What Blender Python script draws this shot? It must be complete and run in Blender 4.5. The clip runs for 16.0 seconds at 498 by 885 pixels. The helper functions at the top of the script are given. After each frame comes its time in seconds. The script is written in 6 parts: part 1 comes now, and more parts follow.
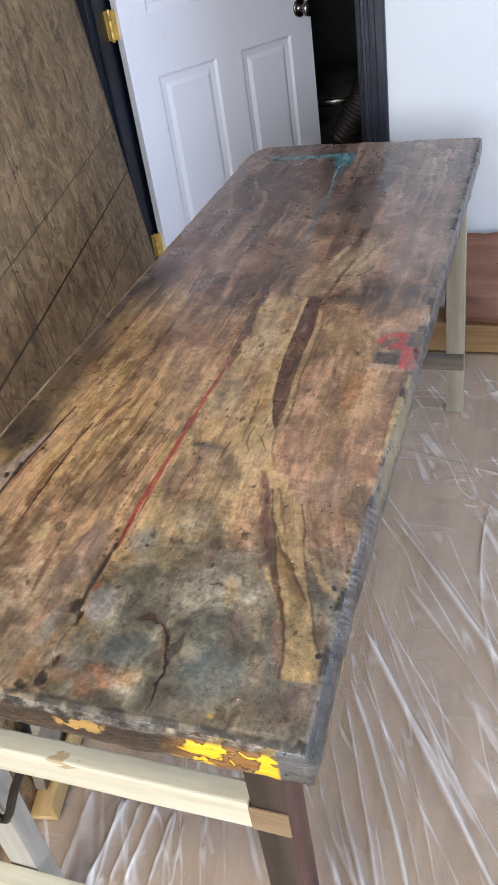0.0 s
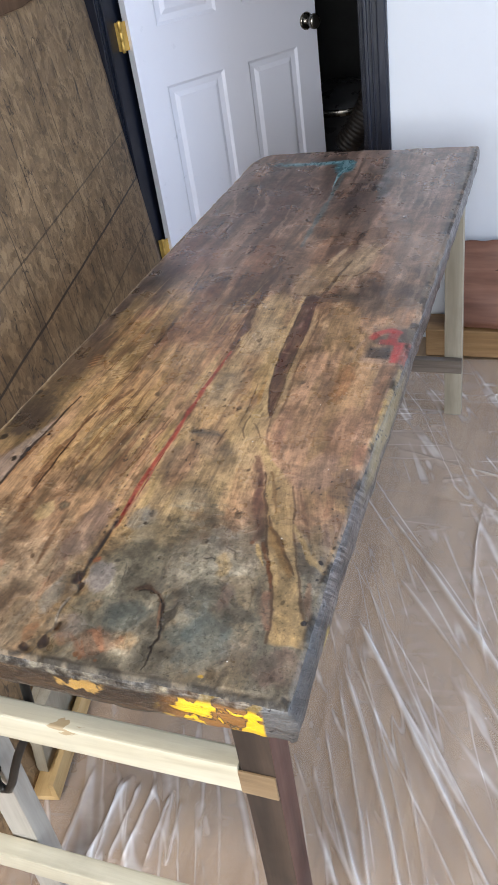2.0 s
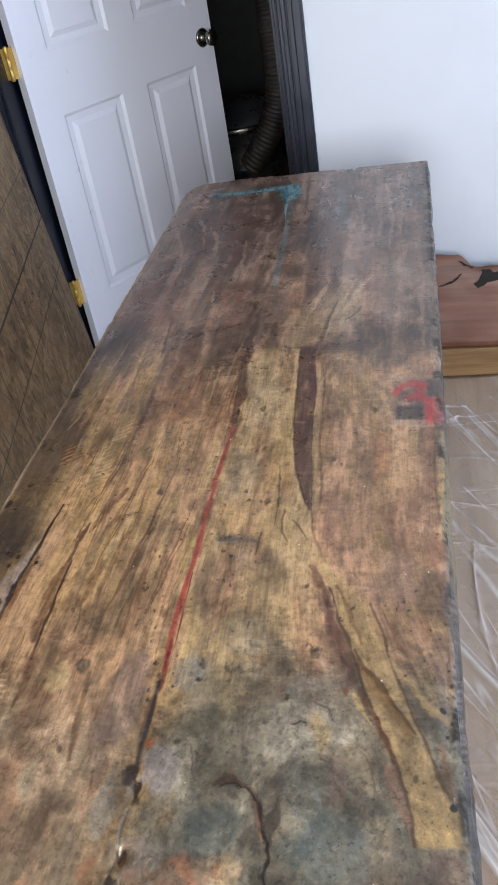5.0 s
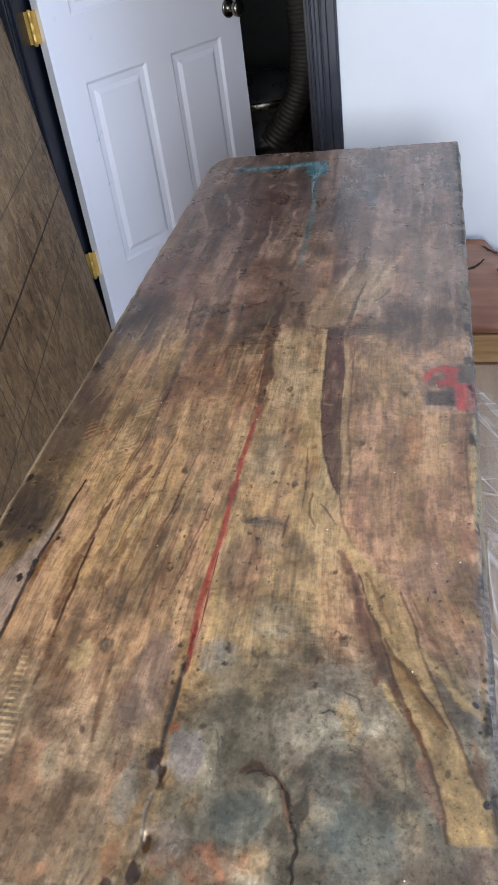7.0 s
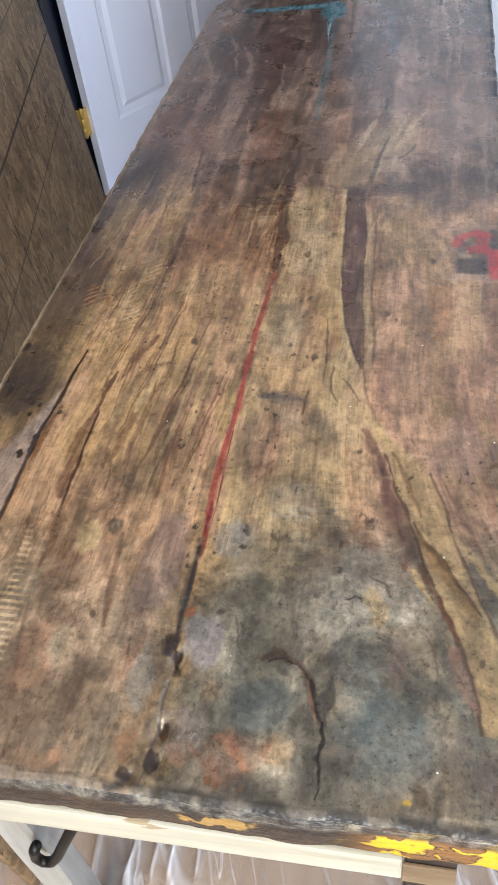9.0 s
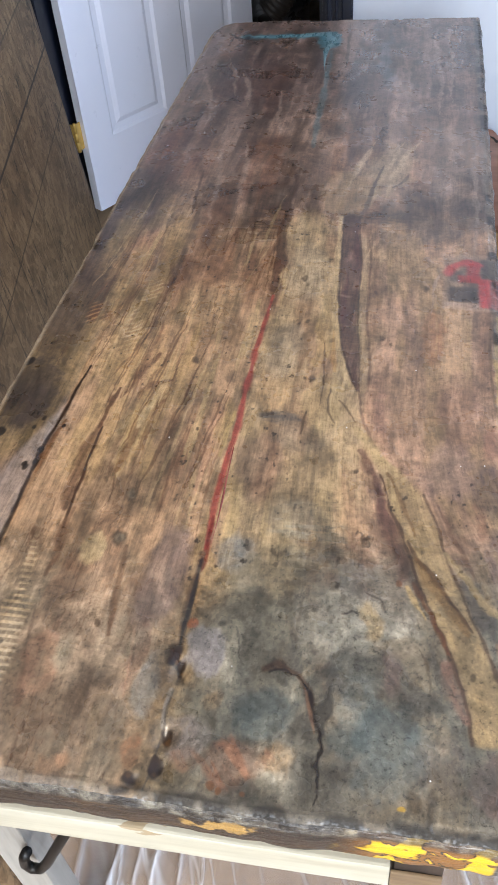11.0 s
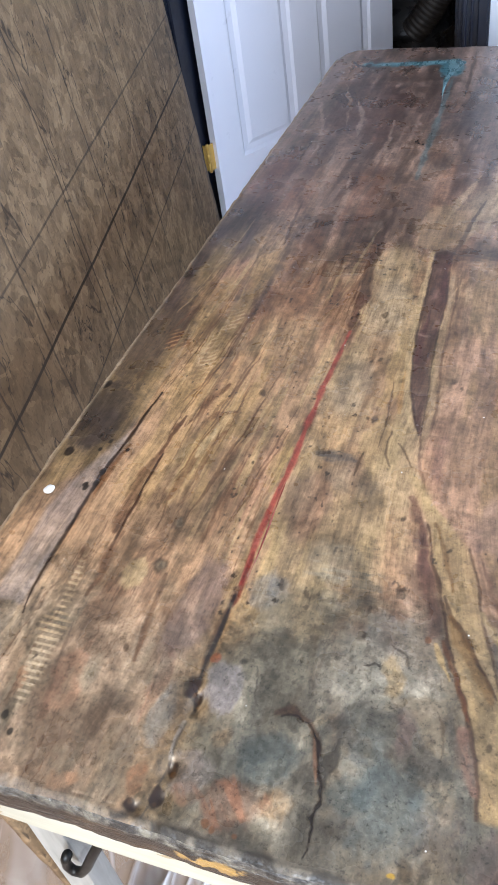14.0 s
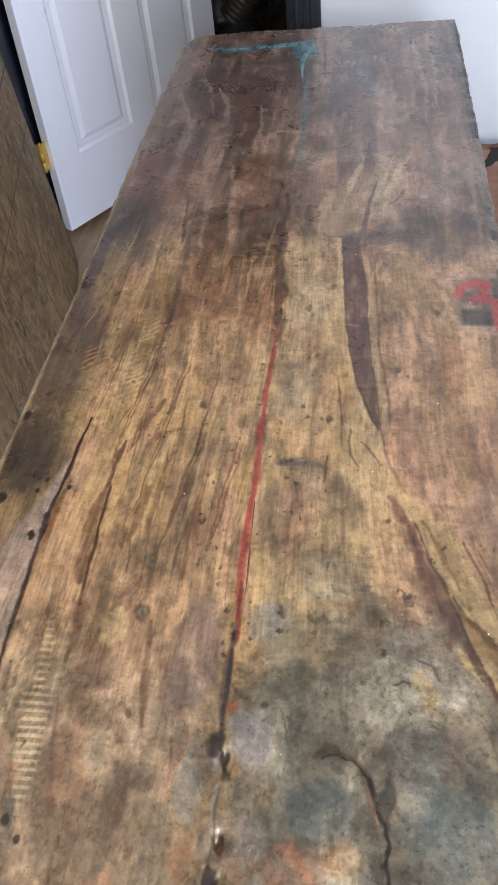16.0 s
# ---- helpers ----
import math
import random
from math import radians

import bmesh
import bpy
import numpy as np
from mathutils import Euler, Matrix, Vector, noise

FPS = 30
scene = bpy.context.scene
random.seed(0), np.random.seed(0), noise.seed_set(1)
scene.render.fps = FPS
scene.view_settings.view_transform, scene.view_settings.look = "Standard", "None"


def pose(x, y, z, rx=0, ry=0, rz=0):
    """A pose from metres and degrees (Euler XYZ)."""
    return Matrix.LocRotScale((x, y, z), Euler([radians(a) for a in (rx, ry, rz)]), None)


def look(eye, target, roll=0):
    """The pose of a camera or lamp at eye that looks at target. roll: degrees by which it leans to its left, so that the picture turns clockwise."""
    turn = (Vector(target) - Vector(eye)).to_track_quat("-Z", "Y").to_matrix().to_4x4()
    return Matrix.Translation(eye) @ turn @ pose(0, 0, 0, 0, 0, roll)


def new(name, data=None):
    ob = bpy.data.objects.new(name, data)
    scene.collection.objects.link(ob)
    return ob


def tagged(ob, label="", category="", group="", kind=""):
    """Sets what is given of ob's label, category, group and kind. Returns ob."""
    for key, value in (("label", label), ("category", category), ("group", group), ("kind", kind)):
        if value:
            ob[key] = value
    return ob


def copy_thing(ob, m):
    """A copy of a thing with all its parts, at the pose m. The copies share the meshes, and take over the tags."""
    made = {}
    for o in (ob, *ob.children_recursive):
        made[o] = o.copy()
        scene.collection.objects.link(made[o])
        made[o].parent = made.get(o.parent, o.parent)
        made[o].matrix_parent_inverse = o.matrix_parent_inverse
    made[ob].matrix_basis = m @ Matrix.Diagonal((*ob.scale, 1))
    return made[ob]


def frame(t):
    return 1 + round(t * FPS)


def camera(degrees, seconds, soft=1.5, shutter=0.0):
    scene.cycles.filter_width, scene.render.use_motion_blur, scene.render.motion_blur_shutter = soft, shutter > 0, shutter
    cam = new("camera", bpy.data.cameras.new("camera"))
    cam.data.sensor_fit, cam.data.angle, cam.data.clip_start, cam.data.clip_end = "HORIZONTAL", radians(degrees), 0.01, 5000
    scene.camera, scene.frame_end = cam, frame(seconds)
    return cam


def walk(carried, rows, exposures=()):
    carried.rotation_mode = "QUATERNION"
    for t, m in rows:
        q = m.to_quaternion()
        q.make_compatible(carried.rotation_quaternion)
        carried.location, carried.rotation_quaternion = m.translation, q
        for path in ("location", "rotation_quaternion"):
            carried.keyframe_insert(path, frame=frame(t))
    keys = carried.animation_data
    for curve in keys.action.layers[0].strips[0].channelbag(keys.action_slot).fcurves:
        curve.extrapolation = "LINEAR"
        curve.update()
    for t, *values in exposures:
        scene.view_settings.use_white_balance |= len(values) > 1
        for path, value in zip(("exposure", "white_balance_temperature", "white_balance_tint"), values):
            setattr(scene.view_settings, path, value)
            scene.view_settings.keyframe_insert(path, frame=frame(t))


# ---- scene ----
cam = camera(33.4, 16.0, soft=1.1)
PATH = [
    (0, (0.438, -0.518, 1.493), (-0.163, 0.979, 0.31), -7.4),
    (0.5, (0.447, -0.527, 1.495), (-0.158, 0.972, 0.317), -7.5),
    (1, (0.46, -0.545, 1.5), (-0.15, 0.956, 0.328), -7.6),
    (1.5, (0.477, -0.567, 1.496), (-0.138, 0.937, 0.331), -7.4),
    (2, (0.475, -0.575, 1.498), (-0.146, 0.931, 0.338), -7.1),
    (2.5, (0.417, -0.532, 1.495), (-0.207, 0.978, 0.341), -6.7),
    (3, (0.342, -0.456, 1.499), (-0.196, 1.082, 0.338), -6.7),
    (3.2, (0.322, -0.435, 1.494), (-0.183, 1.112, 0.331), -7.6),
    (5.3, (0.229, -0.385, 1.472), (-0.137, 1.203, 0.312), -7.9),
    (5.5, (0.223, -0.386, 1.471), (-0.147, 1.198, 0.307), -7.6),
    (6, (0.211, -0.382, 1.471), (-0.166, 1.192, 0.296), -7.0),
    (6.5, (0.205, -0.377, 1.468), (-0.175, 1.188, 0.283), -6.6),
    (7, (0.203, -0.372, 1.465), (-0.177, 1.184, 0.267), -6.4),
    (7.5, (0.197, -0.367, 1.463), (-0.181, 1.171, 0.241), -6.3),
    (8, (0.187, -0.35, 1.447), (-0.185, 1.14, 0.166), -6.4),
    (8.5, (0.175, -0.333, 1.425), (-0.189, 1.074, 0.051), -6.7),
    (8.7, (0.17, -0.327, 1.415), (-0.186, 1.04, -0.001), -6.7),
    (10.8, (0.144, -0.346, 1.437), (-0.146, 1.041, 0.025), -2.9),
    (11, (0.143, -0.349, 1.44), (-0.148, 1.052, 0.043), -2.9),
    (11.5, (0.151, -0.357, 1.448), (-0.142, 1.057, 0.064), -3.0),
    (12, (0.173, -0.355, 1.45), (-0.122, 1.058, 0.065), -3.5),
    (12.5, (0.202, -0.337, 1.463), (-0.128, 1.078, 0.089), -4.6),
    (13, (0.216, -0.316, 1.468), (-0.304, 1.058, 0.111), -8.3),
    (13.5, (0.235, -0.31, 1.456), (-0.364, 1.039, 0.107), -8.5),
    (14, (0.226, -0.315, 1.459), (-0.381, 1.024, 0.104), -7.6),
    (14.5, (0.167, -0.295, 1.459), (-0.353, 1.07, 0.093), -9.0),
    (15, (0.124, -0.277, 1.457), (-0.242, 1.118, 0.071), -8.2),
    (15.5, (0.106, -0.272, 1.458), (-0.174, 1.135, 0.064), -6.2),
    (16, (0.086, -0.278, 1.439), (-0.144, 1.133, 0.04), -4.6),
]
# the slab stands a little off level; LEVEL turns its frame upright
LEVEL = Matrix.Rotation(radians(1.9), 4, "Y")
walk(cam, [(t, LEVEL @ look(eye, target, roll)) for t, eye, target, roll in PATH],
     [(0.0, 0.00, 6400, 10), (2.4, -0.02, 6400, 10), (3.0, -0.20, 6450, 10), (5.5, -0.07, 6300, 10), (7.0, -0.06, 6250, 10), (8.5, 0.05, 6250, 10), (11.0, 0.06, 6050, 10), (12.5, 0.08, 6150, 10), (13.5, 0.24, 5950, 10), (14.5, 0.22, 5750, 10), (15.3, 0.11, 5880, 10), (16.0, 0.08, 6450, 10)])

# ---- world and light ----
world = bpy.data.worlds.new("daylight")
scene.world = world
world.use_nodes = True
sky = world.node_tree.nodes.new("ShaderNodeTexSky")
sky.sky_type, sky.sun_disc = "NISHITA", False
sky.sun_elevation, sky.sun_rotation = radians(38), radians(150)
world.node_tree.links.new(sky.outputs[0], world.node_tree.nodes["Background"].inputs[0])
world.node_tree.nodes["Background"].inputs[1].default_value = 0.12


def window_light(name, m, w, h, power, colour):
    d = bpy.data.lights.new(name, "AREA")
    d.shape, d.size, d.size_y, d.energy, d.color = "RECTANGLE", w, h, power, colour
    ob = new(name, d)
    ob.matrix_world = m
    return ob


DOOR_WALL, WEST, EAST, SOUTH, CEIL = 2.10, -1.45, 2.60, -2.70, 2.45
window_light("window_light_east", look((EAST - 0.02, 0.9, 1.55), (0.0, 0.9, 1.2)), 1.7, 1.2, 47, (0.62, 0.77, 1.0))
window_light("window_light_south", look((0.4, SOUTH + 0.02, 1.6), (0.3, 0.5, 1.0)), 1.6, 1.1, 124, (0.92, 0.945, 0.97))
bulb = bpy.data.lights.new("ceiling_bulb", "AREA")
bulb.shape, bulb.size, bulb.energy, bulb.color = "DISK", 0.26, 14, (1.0, 0.86, 0.68)
bulb_ob = new("ceiling_bulb", bulb)
bulb_ob.matrix_world = look((-0.35, -0.75, CEIL - 0.10), (-0.35, -0.75, 0))


# ---- material tools ----
class Mat:
    """A small builder of node materials."""

    def __init__(self, name):
        self.m = bpy.data.materials.new(name)
        self.m.use_nodes = True
        self.t = self.m.node_tree
        self.bsdf = self.t.nodes["Principled BSDF"]
        self.out = self.t.nodes["Material Output"]
        self._pos = None

    def node(self, kind):
        return self.t.nodes.new(kind)

    def put(self, socket, v):
        if isinstance(v, bpy.types.NodeSocket):
            self.t.links.new(v, socket)
        elif isinstance(v, tuple) and len(v) == 3 and socket.type == "RGBA":
            socket.default_value = (*v, 1)
        else:
            socket.default_value = v

    def pos(self):
        if self._pos is None:
            self._pos = self.node("ShaderNodeTexCoord").outputs["Object"]
        return self._pos

    def xyz(self, v=None):
        s = self.node("ShaderNodeSeparateXYZ")
        self.put(s.inputs[0], v or self.pos())
        return s.outputs

    def vec(self, x, y, z):
        c = self.node("ShaderNodeCombineXYZ")
        for i, v in enumerate((x, y, z)):
            self.put(c.inputs[i], v)
        return c.outputs[0]

    def mapping(self, v, loc=(0, 0, 0), rot=0.0, scale=(1, 1, 1), kind="POINT"):
        n = self.node("ShaderNodeMapping")
        n.vector_type = kind
        self.put(n.inputs["Vector"], v)
        n.inputs["Location"].default_value = loc
        n.inputs["Rotation"].default_value = (0, 0, radians(rot))
        n.inputs["Scale"].default_value = scale
        return n.outputs[0]

    def noise(self, v, scale=5.0, detail=4.0, rough=0.55, warp=0.0, colour=False):
        n = self.node("ShaderNodeTexNoise")
        self.put(n.inputs["Vector"], v)
        n.inputs["Scale"].default_value, n.inputs["Detail"].default_value = scale, detail
        n.inputs["Roughness"].default_value, n.inputs["Distortion"].default_value = rough, warp
        return n.outputs["Color" if colour else 0]

    def calc(self, op, a, b=0.0, clamp=False):
        n = self.node("ShaderNodeMath")
        n.operation, n.use_clamp = op, clamp
        self.put(n.inputs[0], a)
        self.put(n.inputs[1], b)
        return n.outputs[0]

    def vcalc(self, op, a, b=(0, 0, 0)):
        n = self.node("ShaderNodeVectorMath")
        n.operation = op
        self.put(n.inputs[0], a)
        self.put(n.inputs[1], b)
        return n.outputs["Value" if op in ("LENGTH", "DISTANCE", "DOT_PRODUCT") else 0]

    def span(self, v, a, b, c=0.0, d=1.0, smooth=True):
        n = self.node("ShaderNodeMapRange")
        n.interpolation_type = "SMOOTHSTEP" if smooth else "LINEAR"
        for i, x in enumerate((v, a, b, c, d)):
            self.put(n.inputs[i], x)
        return n.outputs[0]

    def mix(self, f, a, b, kind="MIX"):
        n = self.node("ShaderNodeMix")
        n.data_type, n.blend_type = "RGBA", kind
        self.put(n.inputs[0], f)
        self.put(n.inputs[6], a)
        self.put(n.inputs[7], b)
        return n.outputs[2]

    def ramp(self, v, *stops):
        n = self.node("ShaderNodeValToRGB")
        e = n.color_ramp.elements
        while len(e) < len(stops):
            e.new(0.5)
        for el, (p, c) in zip(e, stops):
            el.position, el.color = p, (*c, 1)
        self.put(n.inputs[0], v)
        return n.outputs[0]

    def bump(self, h, strength=0.3, dist=0.002, normal=None):
        n = self.node("ShaderNodeBump")
        n.inputs["Strength"].default_value, n.inputs["Distance"].default_value = strength, dist
        self.put(n.inputs["Height"], h)
        if normal:
            self.put(n.inputs["Normal"], normal)
        return n.outputs[0]

    def finish(self, colour, rough=0.5, normal=None, metal=0.0, coat=0.0, coat_rough=0.05, spec=0.5):
        for k, v in (("Base Color", colour), ("Roughness", rough), ("Metallic", metal), ("Coat Weight", coat), ("Coat Roughness", coat_rough), ("Specular IOR Level", spec)):
            self.put(self.bsdf.inputs[k], v)
        if normal:
            self.put(self.bsdf.inputs["Normal"], normal)
        return self.m


def simple(name, dark, light, scale=6.0, stretch=(1, 1, 1), rough=0.6, bump=0.15, fine=60.0, metal=0.0, dist=0.001):
    g = Mat(name)
    p = g.mapping(g.pos(), scale=stretch)
    a = g.noise(p, scale, 5)
    b = g.noise(p, fine, 3)
    c = g.mix(g.span(a, 0.3, 0.7), dark, light)
    c = g.mix(g.calc("MULTIPLY", b, 0.35), c, tuple(x * 0.6 for x in dark))
    r = g.span(a, 0.2, 0.8, rough - 0.08, rough + 0.08)
    return g.finish(c, r, g.bump(b, bump, dist), metal)


# ---- slab material ----
def slab_top_material():
    g = Mat("resin_coated_slab_wood")
    a = g.node("ShaderNodeAttribute")
    a.attribute_name = "pigment"
    w = g.node("ShaderNodeAttribute")
    w.attribute_name = "grain"
    p = g.pos()
    c = a.outputs["Color"]
    flow = w.outputs["Vector"]
    fib = g.noise(g.mapping(flow, scale=(1, 0.07, 1)), 330.0, 5, 0.66)
    grit = g.noise(p, 300.0, 3, 0.6)
    pore = g.noise(g.mapping(flow, scale=(1, 0.22, 1)), 620.0, 3)
    fleck = g.noise(g.mapping(flow, scale=(1, 0.16, 1)), 120.0, 6, 0.70)
    score = g.noise(g.mapping(p, scale=(0.28, 1, 1)), 420.0, 4, 0.66)
    some = g.span(g.noise(p, 9.0, 3), 0.44, 0.60)
    grainy = a.outputs["Alpha"]
    soft_blot = g.noise(p, 90.0, 6, 0.72)
    k = g.calc("ADD", g.span(fib, 0.34, 0.68, 0.13, -0.18), g.span(fleck, 0.32, 0.68, 0.15, -0.22))
    k = g.calc("ADD", g.calc("MULTIPLY", k, grainy), g.span(soft_blot, 0.30, 0.70, 0.20, -0.26))
    k = g.calc("SUBTRACT", k, g.calc("MULTIPLY", some, g.span(score, 0.36, 0.68, -0.04, 0.08)))
    spot = g.noise(p, 190.0, 5, 0.74)
    bare = g.calc("SUBTRACT", 1.25, grainy)
    k = g.calc("ADD", k, g.calc("MULTIPLY", bare, g.calc("ADD", g.span(spot, 0.54, 0.66, 0.0, -0.42), g.span(spot, 0.46, 0.34, 0.0, 0.30))))
    k = g.calc("ADD", k, 1.0)
    k = g.calc("MULTIPLY", k, g.calc("MULTIPLY", g.span(pore, 0.62, 0.74, 1.0, 0.60), g.span(grit, 0.66, 0.74, 1.0, 0.60)))
    c = g.mix(1.0, c, g.vec(k, k, k), "MULTIPLY")
    # sparse white specks: sparkle of the resin nibs, put into the base colour
    v = g.node("ShaderNodeTexVoronoi")
    g.put(v.inputs["Vector"], p)
    v.inputs["Scale"].default_value = 42.0
    pick = g.span(g.xyz(v.outputs["Color"])[0], 0.80, 0.81)
    glints = g.calc("MULTIPLY", pick, g.span(v.outputs["Distance"], 0.042, 0.026))
    c = g.mix(glints, c, (0.85, 0.84, 0.82))
    wide = g.noise(p, 11.0, 4, 0.6)
    rim = g.span(g.xyz(flow)[2], 0.001, 0.007)
    rough = g.calc("ADD", g.span(wide, 0.3, 0.72, 0.22, 0.40), g.calc("MULTIPLY", rim, g.span(grit, 0.40, 0.56, 0.10, 0.45)), True)
    h = g.calc("ADD", g.calc("MULTIPLY", g.calc("ADD", fib, fleck), 0.5), g.calc("ADD", g.calc("MULTIPLY", grit, 0.5), g.noise(p, 70.0, 3)))
    n = g.bump(h, 0.20, 0.0012)
    return g.finish(c, rough, n, 0.0, g.calc("MULTIPLY", g.calc("SUBTRACT", 1.0, rim), 0.26), 0.16)


def slab_side_material():
    g = Mat("sawn_slab_edge")
    x, y, z = g.xyz()
    p = g.pos()
    a = g.noise(g.mapping(p, scale=(1, 1, 4)), 22.0, 5, 0.6, 0.4)
    lines = g.noise(g.mapping(p, scale=(0.25, 0.25, 3)), 60.0, 4, 0.6)
    c = g.ramp(a, (0.34, (0.009, 0.007, 0.006)), (0.56, (0.036, 0.022, 0.013)), (0.76, (0.105, 0.060, 0.027)))
    c = g.mix(g.span(lines, 0.55, 0.7, 0, 0.7), c, (0.022, 0.016, 0.012))
    # yellow paint on the near end
    onend = g.calc("MULTIPLY", g.span(x, 0.135, 0.185), g.span(y, -0.06, -0.09))
    c = g.mix(g.calc("MULTIPLY", onend, 0.75), c, (0.300, 0.130, 0.025))
    pn = g.noise(g.mapping(p, scale=(1, 1, 1.1)), 34.0, 4, 0.55, 0.5)
    yel = g.calc("MULTIPLY", onend, g.span(pn, 0.49, 0.54))
    rimline = g.calc("MULTIPLY", onend, g.span(g.calc("ABSOLUTE", g.calc("SUBTRACT", pn, 0.485)), 0.016, 0.004))
    c = g.mix(yel, c, (0.780, 0.480, 0.012))
    c = g.mix(rimline, c, (0.020, 0.014, 0.008))
    wv = g.vcalc("SCALE", g.vcalc("SUBTRACT", g.noise(p, 45.0, 3, 0.6, colour=True), (0.5, 0.5, 0.5)))
    wv.node.inputs["Scale"].default_value = 0.05
    tanq = g.mapping(g.vcalc("ADD", p, wv), (0.055, -0.11, 0.792), 0, (0.030, 0.05, 0.011), "TEXTURE")
    c = g.mix(g.span(g.vcalc("LENGTH", tanq), 1.0, 0.7, 0, 0.9), c, (0.42, 0.25, 0.07))
    course = g.calc("MULTIPLY", g.span(y, -0.06, -0.09), g.span(z, 0.799, 0.806))
    scab = g.noise(p, 85.0, 4, 0.65)
    c = g.mix(g.calc("MULTIPLY", course, 0.85), c, g.ramp(scab, (0.40, (0.014, 0.012, 0.010)), (0.52, (0.090, 0.080, 0.066)), (0.66, (0.230, 0.210, 0.160))))
    # weathered grey long side with slanting saw marks
    side = g.calc("MAXIMUM", g.span(x, 0.259, 0.263), g.span(x, -0.270, -0.276))
    slant = g.vec(g.calc("ADD", y, g.calc("MULTIPLY", z, 0.7)), g.calc("MULTIPLY", z, 0.12), 0.0)
    saw = g.calc("MULTIPLY", g.calc("SUBTRACT", g.noise(slant, 190.0, 3, 0.6), 0.46), 6.0)
    g1 = g.noise(p, 20.0, 5, 0.6)
    grey = g.ramp(g1, (0.3, (0.038, 0.033, 0.031)), (0.5, (0.105, 0.092, 0.087)), (0.7, (0.190, 0.170, 0.162)))
    grey = g.mix(g.span(saw, 0.1, 0.8, 0, 0.75), grey, (0.036, 0.029, 0.027))
    grey = g.mix(g.span(saw, -0.2, -0.9, 0, 0.55), grey, (0.270, 0.240, 0.230))
    pale = g.mapping(p, (0.287, 0.40, 0.80), 0, (0.02, 0.20, 0.020), "TEXTURE")
    grey = g.mix(g.span(g.vcalc("LENGTH", pale), 1.0, 0.4, 0, 0.40), grey, (0.450, 0.350, 0.160))
    yq = g.mapping(p, (0.287, 0.022, 0.772), 0, (0.02, 0.020, 0.020), "TEXTURE")
    grey = g.mix(g.span(g.vcalc("LENGTH", yq), 1.0, 0.6, 0, 0.85), grey, (0.580, 0.400, 0.050))
    resin_end = g.span(y, 0.05, -0.02)
    grey = g.mix(g.calc("MULTIPLY", resin_end, 0.75), grey, g.ramp(g1, (0.36, (0.026, 0.028, 0.029)), (0.62, (0.085, 0.088, 0.090))))
    dots = g.noise(p, 135.0, 2)
    grey = g.mix(g.span(dots, 0.63, 0.69), grey, (0.010, 0.010, 0.012))
    c = g.mix(side, c, grey)
    h = g.calc("ADD", g.calc("MULTIPLY", a, 0.6), g.calc("ADD", lines, g.calc("MULTIPLY", saw, 0.12)))
    return g.finish(c, g.span(a, 0.3, 0.7, 0.30, 0.55), g.bump(g.calc("ADD", h, g.calc("MULTIPLY", scab, 0.8)), 0.7, 0.004), 0, 0.2, 0.2)


